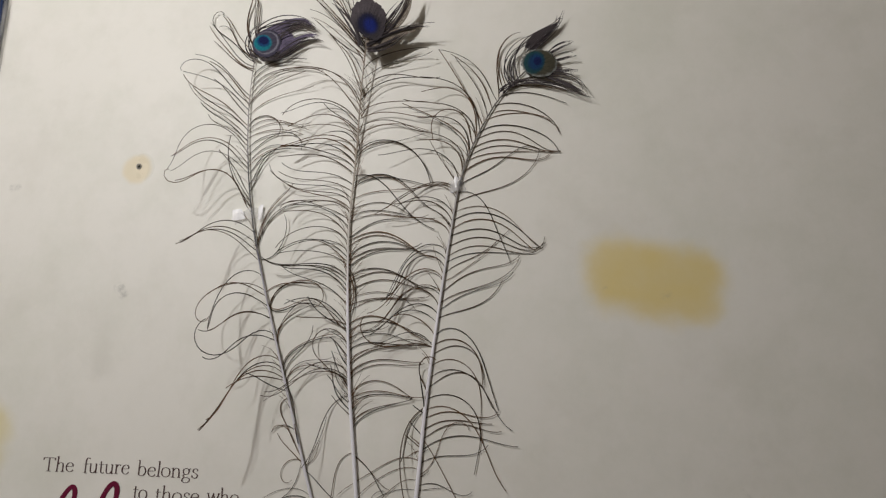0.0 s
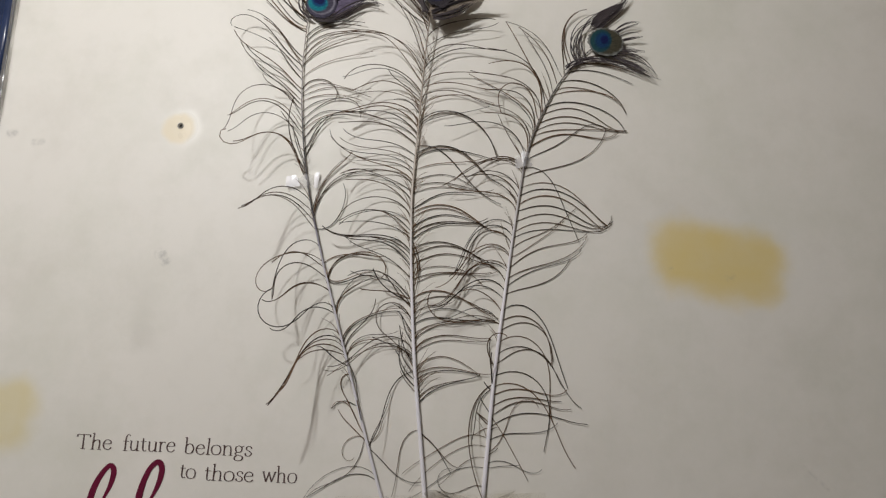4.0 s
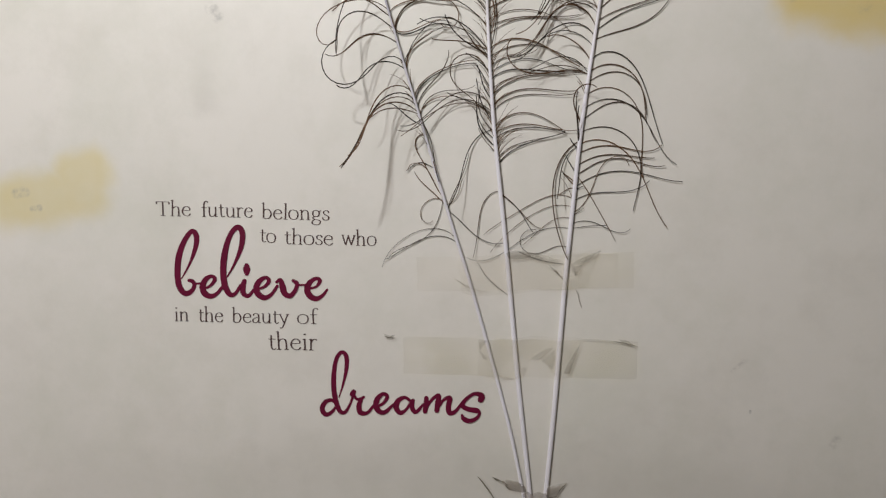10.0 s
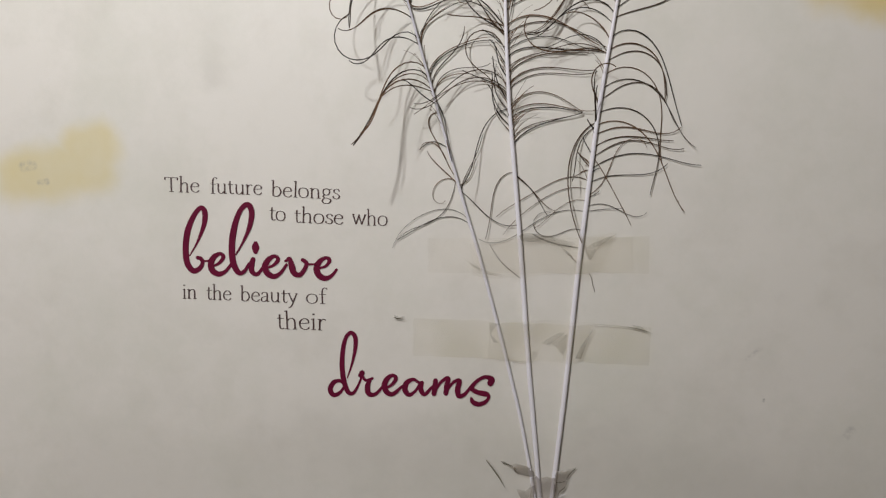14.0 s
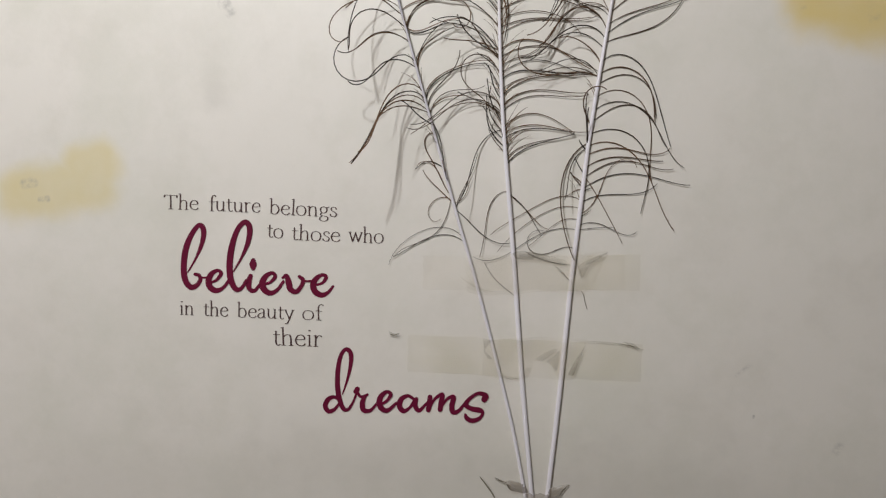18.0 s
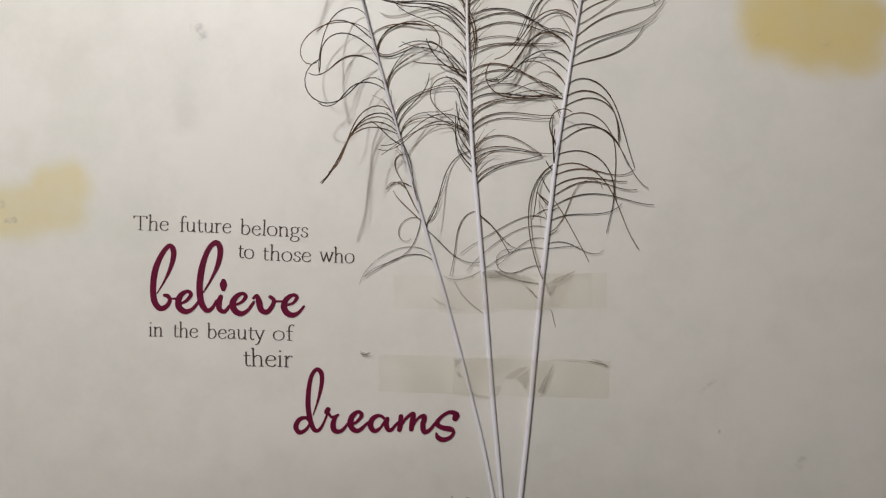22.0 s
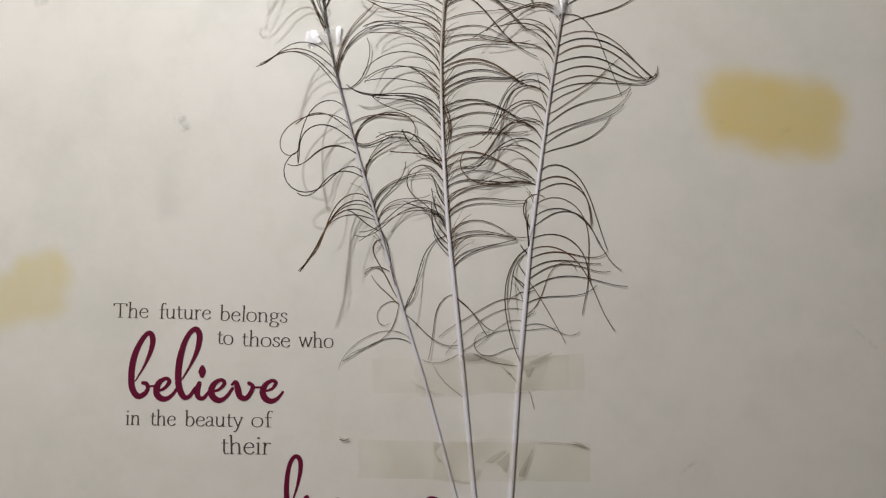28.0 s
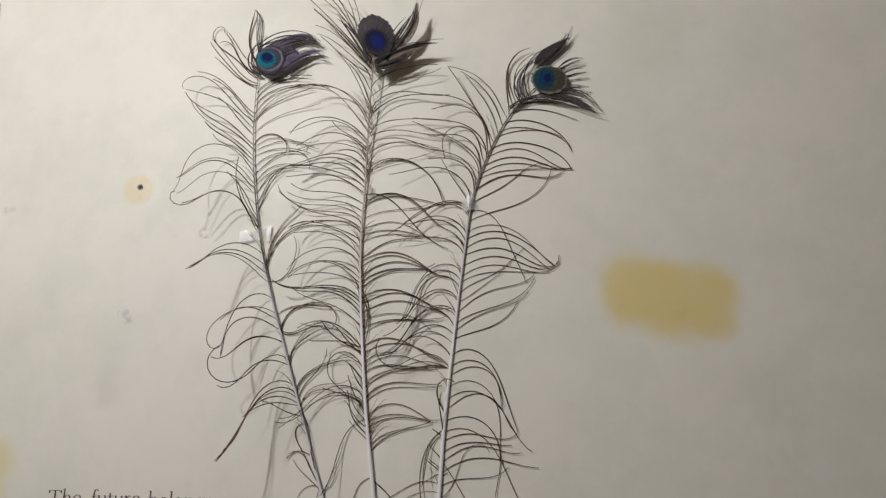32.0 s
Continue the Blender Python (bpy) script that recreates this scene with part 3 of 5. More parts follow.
F3_LEFT_B = [
    (2.136, 68, 298, -347, 150, 0.1049, 0.02),
    (2.127, 84, 136, 155, -231, 0.1013, 0.02),
    (2.12, 89, 20, 319, -235, 0.0803, 0.02),
    (2.108, 95, 116, 182, -203, 0.1209, 0.02),
    (2.105, 118, 50, -77, 31, 0.0624, 0.02),
    (2.095, 96, 447, -593, 292, 0.1008, 0.02),
    (2.093, 104, 410, -470, 174, 0.1135, 0.02),
    (2.09, 111, 214, -65, -83, 0.0747, 0.02),
    (2.07, 116, 118, 41, -47, 0.0771, 0.02),
    (2.061, 114, 70, 183, -170, 0.0796, 0.02),
    (2.054, 129, -34, 185, -106, 0.0399, 0.02),
    (2.043, 96, 300, -288, 58, 0.0908, 0.02),
    (2.024, 116, 407, -386, 114, 0.1113, 0.02),
]
F3_LEFT_C = [
    (2.015, 119, 292, -9, -187, 0.1123, 0.02),
    (2.006, 114, 215, 195, -309, 0.0986, 0.02),
    (1.991, 108, 374, -209, -78, 0.1131, 0.02),
    (1.99, 116, 287, -141, -23, 0.0865, 0.02),
    (1.977, 127, 326, -170, -97, 0.1152, 0.02),
    (1.973, 125, 290, -64, -162, 0.1113, 0.02),
    (1.96, 115, 50, 560, -523, 0.0962, 0.02),
    (1.951, 120, 242, 27, -215, 0.1004, 0.02),
    (1.942, 136, 40, 358, -326, 0.0883, 0.02),
    (1.926, 111, 138, -176, 144, 0.0547, 0.02),
    (1.915, 179, -1, 26, -23, 0.0593, 0.02),
    (1.914, 122, 70, 351, -378, 0.079, 0.02),
    (1.914, 154, 218, -308, -21, 0.106, 0.02),
]
F3_LEFT_D = [
    (1.913, 148, 45, 147, -146, 0.0679, 0.02),
    (1.861, 93, 230, -566, 197, 0.0588, 0.02),
    (1.848, -150, 209, -205, 84, 0.1294, 0.02),
    (1.843, -153, 139, -46, -45, 0.0602, 0.02),
    (1.84, 144, 5, -19, -1, 0.014, 0.02),
    (1.838, 97, -24, 118, -111, 0.0575, 0.02),
    (1.832, 87, 29, 13, -44, 0.0493, 0.02),
    (1.816, 132, -3, -8, 4, 0.0206, 0.02),
    (1.803, 142, -2, -13, 5, 0.021, 0.02),
    (1.803, 101, 139, -106, 4, 0.0193, 0.0015),
    (1.8, 161, 178, -149, 13, 0.0176, 0.0015),
    (1.789, 144, 337, -535, 282, 0.1037, 0.002),
    (1.781, 161, 226, -301, 154, 0.101, 0.002),
]
F3_LEFT_E = [
    (1.769, 156, 253, -286, 98, 0.0609, 0.002),
    (1.759, -190, 130, 20, -171, 0.1156, 0.002),
    (1.739, 144, 537, -1255, 565, 0.0814, 0.0015),
    (1.722, 174, 35, -127, 75, 0.0515, 0.0015),
]
F3_RIGHT_A = [
    (2.239, 27, -38, -87, 86, 0.0735, 0.002),
    (2.237, 27, -80, 10, 28, 0.0739, 0.002),
    (2.231, 21, -50, -50, 73, 0.08, 0.002),
    (2.22, 31, -120, 90, -26, 0.0847, 0.002),
    (2.208, 28, -159, 173, -118, 0.0982, 0.002),
    (2.196, 43, -261, 451, -305, 0.0959, 0.002),
    (2.19, 32, -100, 123, -92, 0.0818, 0.002),
    (2.173, 47, -236, 344, -227, 0.1114, 0.002),
    (2.165, 29, 4, -398, 377, 0.1096, 0.002),
    (2.153, 34, -46, -226, 257, 0.1104, 0.002),
    (2.143, 38, -69, -123, 170, 0.1099, 0.002),
    (2.136, 39, -158, 228, -110, 0.111, 0.002),
    (2.124, 36, 19, -355, 344, 0.1079, 0.002),
]
F3_RIGHT_B = [
    (2.122, 35, 50, -461, 432, 0.1126, 0.002),
    (2.106, 45, -195, 655, -567, 0.1132, 0.002),
    (2.097, 31, -432, 630, -299, 0.1176, 0.002),
    (2.085, 36, -133, 258, -81, 0.1224, 0.002),
    (2.073, 33, -108, -128, 174, 0.1212, 0.002),
    (2.063, 39, -130, -29, 84, 0.1175, 0.002),
    (2.052, 42, -89, -162, 179, 0.1138, 0.002),
    (2.045, 22, 35, -498, 498, 0.118, 0.002),
    (2.032, 29, 10, -486, 549, 0.1245, 0.002),
    (2.019, 41, -84, -177, 279, 0.1196, 0.002),
    (2.012, 40, -127, 109, -15, 0.1042, 0.002),
    (1.998, 61, -244, 512, -288, 0.094, 0.002),
    (1.99, 23, 103, -228, 167, 0.0764, 0.002),
]
F3_RIGHT_C = [
    (1.977, 42, 38, -316, 292, 0.1017, 0.002),
    (1.965, 42, -119, 156, -8, 0.1077, 0.002),
    (1.956, 41, -3, -173, 194, 0.0972, 0.002),
    (1.947, 33, -120, 257, -100, 0.0892, 0.002),
    (1.927, 64, -483, 571, -220, 0.1328, 0.002),
    (1.916, 44, -164, -67, 103, 0.094, 0.002),
    (1.906, 36, -6, -378, 269, 0.0891, 0.002),
    (1.892, 51, -297, 36, 149, 0.1397, 0.002),
    (1.879, 49, -203, -69, 198, 0.1261, 0.002),
    (1.869, 34, 120, -671, 465, 0.0981, 0.002),
    (1.856, 33, -149, -167, 188, 0.1293, 0.002),
    (1.844, 37, -277, 178, 15, 0.1379, 0.002),
    (1.835, 32, -39, -225, 287, 0.0858, 0.002),
]
F3_RIGHT_D = [
    (1.822, 44, -95, -13, 70, 0.0795, 0.002),
    (1.814, -46, -53, 84, -45, 0.0787, 0.002),
    (1.813, 34, 76, -481, 392, 0.0929, 0.002),
    (1.801, 41, -55, -137, 155, 0.111, 0.002),
    (1.797, 43, 2, -28, -2, 0.0106, 0.002),
    (1.787, 39, -118, 60, 76, 0.08, 0.002),
    (1.775, 28, 183, -81, -210, 0.0911, 0.002),
    (1.772, 34, -10, 28, 1, 0.0146, 0.002),
    (1.763, 34, -121, -114, 258, 0.0636, 0.002),
    (1.759, 12, 4, -24, 12, 0.0373, 0.002),
]
BARBS_ONE = [F1_LEFT_A, F1_LEFT_B, F1_LEFT_C, F1_LEFT_D, F1_LEFT_E, F1_RIGHT_A, F1_RIGHT_B, F1_RIGHT_C, F1_RIGHT_D]
SHAFT_ONE = [(-0.205, 2.285), (-0.206, 2.2652), (-0.2056, 2.2121), (-0.2011, 2.161), (-0.1925, 2.105), (-0.1799, 2.0489), (-0.1577, 1.9788), (-0.1315, 1.9042), (-0.103, 1.8252), (-0.078, 1.755), (-0.0619, 1.7142), (-0.0319, 1.6272), (-0.0046, 1.5439), (0.0185, 1.456), (0.03, 1.41)]
BARBS_TWO = [F2_LEFT_A, F2_LEFT_B, F2_LEFT_C, F2_LEFT_D, F2_LEFT_E, F2_LEFT_F, F2_RIGHT_A, F2_RIGHT_B, F2_RIGHT_C, F2_RIGHT_D]
SHAFT_TWO = [(-0.055, 2.3), (-0.056, 2.2858), (-0.0588, 2.2099), (-0.0598, 2.12), (-0.0612, 2.0575), (-0.0565, 1.9929), (-0.05, 1.9295), (-0.042, 1.864), (-0.0275, 1.7761), (-0.019, 1.7235), (-0.0003, 1.5998), (0.024, 1.456), (0.031, 1.41)]
BARBS_THREE = [F3_LEFT_A, F3_LEFT_B, F3_LEFT_C, F3_LEFT_D, F3_LEFT_E, F3_RIGHT_A, F3_RIGHT_B, F3_RIGHT_C, F3_RIGHT_D]
SHAFT_THREE = [(0.142, 2.256), (0.1306, 2.2464), (0.1066, 2.2159), (0.0865, 2.1715), (0.0735, 2.1356), (0.0672, 2.1077), (0.0582, 2.0143), (0.0505, 1.918), (0.046, 1.853), (0.044, 1.7821), (0.0417, 1.7167), (0.0402, 1.5732), (0.0371, 1.456), (0.036, 1.41)]
# tufts round each eye: x, z, angle, three curl terms, length, strands, spread
TUFTS_ONE = [
    (-0.2039, 2.3052, 43, -90, 14, -3, 0.088, 5, 4),
    (-0.1927, 2.2978, 33, -23, -15, -37, 0.075, 4, 4),
    (-0.1931, 2.2654, 0, 187, -242, 20, 0.089, 4, 4),
    (-0.178, 2.2905, 56, -61, -4, 1, 0.051, 4, 6),
    (-0.183, 2.2688, -3, 109, -34, -62, 0.061, 2, 4),
    (-0.1982, 2.2683, 162, -167, 11, 14, 0.062, 5, 4),
    (-0.1896, 2.2648, -9, 63, -6, -5, 0.048, 4, 5),
]
TUFTS_TWO = [
    (-0.0419, 2.2802, 54, -13, 49, -6, 0.088, 4, 3),
    (-0.036, 2.3016, 60, -10, -2, 0, 0.045, 4, 6),
    (-0.0531, 2.2745, 33, -11, -24, -7, 0.087, 5, 3),
    (-0.0619, 2.2742, 110, 30, 3, -7, 0.076, 6, 6),
    (-0.0548, 2.2692, 6, 31, 3, 0, 0.049, 6, 4),
]
TUFTS_THREE = [
    (0.1305, 2.237, 114, -14, -492, 472, 0.121, 4, 5),
    (0.1251, 2.2331, 126, -112, -49, 56, 0.088, 4, 6),
    (0.1459, 2.2786, 63, -90, 100, 11, 0.062, 7, 4),
    (0.1662, 2.2755, 49, -44, -4, 0, 0.034, 6, 8),
    (0.1714, 2.2644, 28, -26, -5, -1, 0.030, 6, 9),
    (0.1691, 2.2531, -5, -2, -1, 0, 0.035, 6, 8),
    (0.1419, 2.2374, 5, -58, 8, 27, 0.082, 3, 3),
    (0.1622, 2.2477, 7, -51, -14, -13, 0.064, 3, 4),
    (0.1117, 2.2253, 52, -112, -25, 80, 0.080, 6, 4),
]


# ---- feathers ----
def barb_points(x, z, depth, a, b, c, d, length, lift, steps=20):
    """A barb that leaves the shaft at angle a and curls by b, c and d on its way."""
    pts = [Vector((x, -depth, z))]
    for i in range(steps):
        u = (i + 0.5) / steps
        th = radians(a + b * u + c * u * u + d * u ** 3)
        x += math.cos(th) * length / steps
        z += math.sin(th) * length / steps
        pts.append(Vector((x, -depth - lift * ((i + 1) / steps) ** (0.8 if lift > 0.045 else 1.8), z)))
    return pts


def feather(label, shaft, tables, mat, depth_at, thick, behind):
    ob = tagged(new("peacock_feather"), label, "feather", "feathers taped to the wall")
    zs = np.linspace(shaft[-1][1], shaft[0][1], 70)
    pts = [Vector((between(shaft, z), -depth_at(z), z)) for z in zs]
    for _ in range(3):
        for i in range(1, len(pts) - 1):
            pts[i].x = (pts[i - 1].x + 2 * pts[i].x + pts[i + 1].x) / 4
    radii = [thick * (1 - 0.68 * smoothstep(1.62, 2.3, z)) for z in zs]
    part("shaft", tube(bmesh.new(), pts, radii, 10, 0.7), mat, ob, smooth=True)
    for z, a, b, c, d, length, lift in (row for table in tables for row in table):
        w = random.uniform(0.00045, 0.00071) * (0.60 + 0.40 * smoothstep(1.72, 1.84, z))
        line = barb_points(between(shaft, z), z, depth_at(z) - behind * (1 + smoothstep(1.6, 1.85, z)) - random.uniform(0, 0.0006), a, b, c, d, length, lift)
        thin = 0.30 if lift > 0.015 else 0.42
        radii = [w * (1.0 - thin * (i / 20) ** 1.6) * (0.62 + 0.38 * min(1.0, i / 5)) for i in range(21)]
        part("barb", tube(bmesh.new(), line, radii, 4, 0.6), BARB, ob)
    return ob


one = feather("long thin peacock feather with drooping barbs and a blue eye", SHAFT_ONE, BARBS_ONE, SHAFT_MATS[0], lambda z: 0.0027 + 0.0018 * smoothstep(1.6, 1.85, z), 0.0018, 0.0014)
two = feather("straight peacock feather with dense barbs and a dark blue eye", SHAFT_TWO, BARBS_TWO, SHAFT_MATS[1], lambda z: 0.0027 + 0.0018 * smoothstep(1.6, 1.85, z) + 0.018 * smoothstep(2.1, 2.3, z), 0.0024, 0.0014)
three = feather("peacock feather with long swept barbs and a small blue eye", SHAFT_THREE, BARBS_THREE, SHAFT_MATS[2], lambda z: 0.0030, 0.0025, 0.0009)



def fuzz(parent, shaft, z0, z1, n, side, depth):
    """Short brown down close beside a shaft."""
    for _ in range(n):
        z = random.uniform(z0, z1)
        lean, length = random.uniform(12, 34), random.uniform(0.016, 0.036)
        line = barb_points(between(shaft, z), z, depth, 90 + side * lean, side * random.uniform(-10, 45), side * random.uniform(-10, 40), 0, length, random.uniform(0.002, 0.010), 12)
        w = random.uniform(0.00028, 0.00048)
        part("down_barb", tube(bmesh.new(), line, [w * (1 - 0.6 * k / 12) for k in range(13)], 4, 0.6), FUZZ, parent)


fuzz(two, SHAFT_TWO, 1.84, 2.24, 56, 1, 0.0030)
fuzz(two, SHAFT_TWO, 1.82, 2.24, 60, -1, 0.0030)
fuzz(one, SHAFT_ONE, 1.78, 2.24, 20, 1, 0.0030)
fuzz(three, SHAFT_THREE, 1.78, 2.20, 18, 1, 0.0025)


def smooth_line(pts, steps=6):
    """A curve through points of three numbers."""
    if len(pts) < 3:
        return [Vector(pts[0]).lerp(Vector(pts[-1]), k / 3) for k in range(4)]
    p = [Vector(v) for v in pts]
    p = [p[0] * 2 - p[1]] + p + [p[-1] * 2 - p[-2]]
    out = []
    for a, b, c, d in zip(p, p[1:], p[2:], p[3:]):
        for k in range(steps):
            u = k / steps
            out.append(0.5 * (2 * b + (c - a) * u + (2 * a - 5 * b + 4 * c - d) * u * u + (3 * b - a - 3 * c + d) * u ** 3))
    return out + [p[-2]]


def blade(parent, spine, depth, mat, strands=9, label=""):
    """A narrow lock of vane, its barbs lying side by side and fraying at the tip; spine gives x, z and width."""
    line = smooth_line(spine, 5)
    bm, n = bmesh.new(), len(line)
    for k in range(strands):
        f = 2 * k / (strands - 1) - 1
        stop = max(4, int(n * random.uniform(0.78, 1.0) * (1 - 0.10 * abs(f))))
        pts, radii = [], []
        for i in range(stop):
            d = line[min(i + 1, n - 1)] - line[max(i - 1, 0)]
            d = Vector((d.x, d.y)).normalized()
            w = line[i].z
            pts.append(Vector((line[i].x - d.y * f * w / 2, -depth - 0.002 * (1 - f * f) * w / 0.015 - 0.004 * i / n, line[i].y + d.x * f * w / 2)))
            radii.append(max(0.00025, w / strands * 0.60) * (0.4 if i < 2 else 1 if i < stop - 2 else 0.6))
        tube(bm, pts, radii, 4, 0.5)
    return part("vane", bm, mat, parent, label)


def disc(parent, name, x, y, z, half_x, half_z, turn, mat, ragged=0.0, dome=0.002, label="", egg=0.0):
    """A slightly domed oval of close barbs with a frayed border."""
    bm, spin = bmesh.new(), pose(x, y, z, 0, -turn, 0)
    mid = bm.verts.new(spin @ Vector((0, -dome, 0)))
    n, last = 72, None
    edge = [1 + ragged * random.uniform(-1, 1) for _ in range(n)]
    for k in range(1, 5):
        f = k / 4
        ring = [bm.verts.new(spin @ Vector((math.cos(2 * math.pi * i / n) * half_x * f * (1 - egg * max(0.0, -math.sin(2 * math.pi * i / n))) * (1 + (edge[i] - 1) * f ** 3), -dome * (1 - f * f), math.sin(2 * math.pi * i / n) * half_z * f * (1 + (edge[i] - 1) * f ** 3)))) for i in range(n)]
        for i in range(n):
            if last:
                bm.faces.new((last[i], last[(i + 1) % n], ring[(i + 1) % n], ring[i]))
            else:
                bm.faces.new((mid, ring[(i + 1) % n], ring[i]))
        last = ring
    back = bm.verts.new(spin @ Vector((0, 0.0006, 0)))
    under = [bm.verts.new(v.co + Vector((0, 0.0005, 0))) for v in last]
    for i in range(n):
        bm.faces.new((back, under[i], under[(i + 1) % n]))
    bmesh.ops.recalc_face_normals(bm, faces=bm.faces)
    return part(name, bm, mat, parent, label, smooth=True)


def tufts(parent, rows, depth, mat, width):
    """Locks of stiff barbs round an eye, strand by strand."""
    for x, z, a, b, c, d, length, n, spread in rows:
        for i in range(n):
            f = (i / max(1, n - 1) - 0.5) * 2
            line = barb_points(x + random.uniform(-0.003, 0.003), z + random.uniform(-0.003, 0.003), depth + random.uniform(0, 0.003), a + f * spread * 2.2 + random.uniform(-2, 2), b - f * spread * 4.2, c, d, length * random.uniform(0.8, 1.03), 0.004, 14)
            w = width * random.uniform(0.7, 1.3)
            part("tuft", tube(bmesh.new(), line, [w * (1 - 0.75 * (k / 14) ** 1.6) for k in range(15)], 4, 0.5), mat, parent)


def eye_material(name, ground, layers, root):
    """Iridescent vane: soft ovals of colour one in another, broken by fine radial barbs."""
    m = material(name, ground, 0.65, spec=0.15, bump=0.5, bump_scale=900)
    n, l = m.node_tree.nodes, m.node_tree.links
    at, split = n.new("ShaderNodeNewGeometry"), n.new("ShaderNodeSeparateXYZ")
    l.new(at.outputs["Position"], split.inputs[0])
    grain = n.new("ShaderNodeTexNoise")
    grain.inputs["Scale"].default_value, grain.inputs["Detail"].default_value = 420, 3
    l.new(at.outputs["Position"], grain.inputs["Vector"])

    def calc(op, p, q):
        k = n.new("ShaderNodeMath")
        k.operation = op
        for s, v in zip(k.inputs, (p, q)):
            if isinstance(v, (int, float)):
                s.default_value = v
            else:
                l.new(v, s)
        return k.outputs[0]

    # fine barbs that run out from the root
    dx, dz = calc("SUBTRACT", split.outputs["X"], root[0]), calc("SUBTRACT", split.outputs["Z"], root[1])
    rays, fibre = n.new("ShaderNodeCombineXYZ"), n.new("ShaderNodeTexNoise")
    l.new(calc("MULTIPLY", calc("ARCTAN2", dx, dz), root[2]), rays.inputs[0])
    l.new(calc("MULTIPLY", calc("SQRT", calc("ADD", calc("MULTIPLY", dx, dx), calc("MULTIPLY", dz, dz)), 0), 70), rays.inputs[1])
    fibre.inputs["Scale"].default_value, fibre.inputs["Detail"].default_value = 1.0, 2
    l.new(rays.outputs[0], fibre.inputs["Vector"])
    last = None
    for x, z, rx, rz, turn, soft, colour in layers:
        ca, sa = math.cos(radians(turn)), math.sin(radians(turn))
        dx, dz = calc("SUBTRACT", split.outputs["X"], x), calc("SUBTRACT", split.outputs["Z"], z)
        u = calc("DIVIDE", calc("ADD", calc("MULTIPLY", dx, ca), calc("MULTIPLY", dz, sa)), rx)
        v = calc("DIVIDE", calc("SUBTRACT", calc("MULTIPLY", dz, ca), calc("MULTIPLY", dx, sa)), rz)
        r = calc("SQRT", calc("ADD", calc("MULTIPLY", u, u), calc("MULTIPLY", v, v)), 0)
        r = calc("ADD", r, calc("MULTIPLY", calc("SUBTRACT", grain.outputs["Fac"], 0.5), 0.25))
        k = n.new("ShaderNodeMapRange")
        k.interpolation_type = "SMOOTHSTEP"
        k.inputs["From Min"].default_value, k.inputs["From Max"].default_value = 1 + soft, 1 - soft
        l.new(r, k.inputs["Value"])
        mix = n.new("ShaderNodeMix")
        mix.data_type = "RGBA"
        sockets = [s for s in mix.inputs if s.type == "RGBA"]
        l.new(k.outputs[0], mix.inputs[0])
        sockets[0].default_value, sockets[1].default_value = (*ground, 1), (*colour, 1)
        if last:
            l.new(last, sockets[0])
        last = [s for s in mix.outputs if s.type == "RGBA"][0]
    shade = n.new("ShaderNodeVectorMath")
    shade.operation = "SCALE"
    l.new(last, shade.inputs[0])
    l.new(calc("ADD", calc("MULTIPLY", calc("ADD", calc("MULTIPLY", fibre.outputs["Fac"], 1.6), grain.outputs["Fac"]), 0.75), 0.02), shade.inputs["Scale"])
    l.new(shade.outputs[0], n["Principled BSDF"].inputs["Base Color"])
    return m


VIOLET, SMOKE = (0.056, 0.050, 0.078), (0.21, 0.20, 0.25)
TEAL_C, NAVY_C = (0.006, 0.170, 0.220), (0.003, 0.008, 0.060)
VANE = material("vane_violet_brown", (0.135, 0.112, 0.175), 0.65, spread=0.4, scale=260, bump=0.5, bump_scale=900, spec=0.15)
BRONZE = material("vane_bronze", (0.235, 0.195, 0.160), 0.6, spread=0.35, scale=260, bump=0.5, bump_scale=900, spec=0.15)
EYE_ONE = eye_material("eye_teal_navy", VIOLET, [(-0.1895, 2.2868, 0.0162, 0.0160, -10, 0.06, SMOKE), (-0.1905, 2.2870, 0.0150, 0.0148, -10, 0.06, VIOLET), (-0.1942, 2.2860, 0.0126, 0.0108, -22, 0.14, TEAL_C), (-0.1932, 2.2880, 0.0094, 0.0074, -25, 0.25, (0.004, 0.045, 0.14)), (-0.1930, 2.2890, 0.0072, 0.0052, -25, 0.25, NAVY_C)], (-0.2045, 2.2750, 16))
EYE_TWO = eye_material("eye_deep_blue", (0.072, 0.060, 0.068), [(-0.0542, 2.2942, 0.0190, 0.0205, 14, 0.45, (0.030, 0.026, 0.032)), (-0.0540, 2.3010, 0.0120, 0.0140, 35, 0.25, (0.006, 0.007, 0.030)), (-0.0505, 2.2985, 0.0072, 0.0095, 35, 0.45, (0.004, 0.012, 0.125))], (-0.0580, 2.2700, 22))
EYE_THREE = eye_material("eye_teal_bronze", (0.19, 0.195, 0.185), [(0.1565, 2.2622, 0.0196, 0.0166, -10, 0.07, (0.060, 0.055, 0.038)), (0.1500, 2.2622, 0.0128, 0.0152, -8, 0.12, (0.010, 0.046, 0.055)), (0.1520, 2.2622, 0.0088, 0.0105, -8, 0.30, (0.004, 0.030, 0.090)), (0.1540, 2.2630, 0.0046, 0.0055, -8, 0.25, NAVY_C)], (0.1400, 2.2520, 18))

tufts(one, TUFTS_ONE, 0.008, SHEEN, 0.0008)
blade(one, [(-0.2000, 2.2980, 0.0120), (-0.18, 2.3070, 0.0130), (-0.1619, 2.3162, 0.0097), (-0.1457, 2.3183, 0.0063), (-0.1335, 2.3127, 0.0029), (-0.125, 2.3077, 0.0008)], 0.0075, VANE)
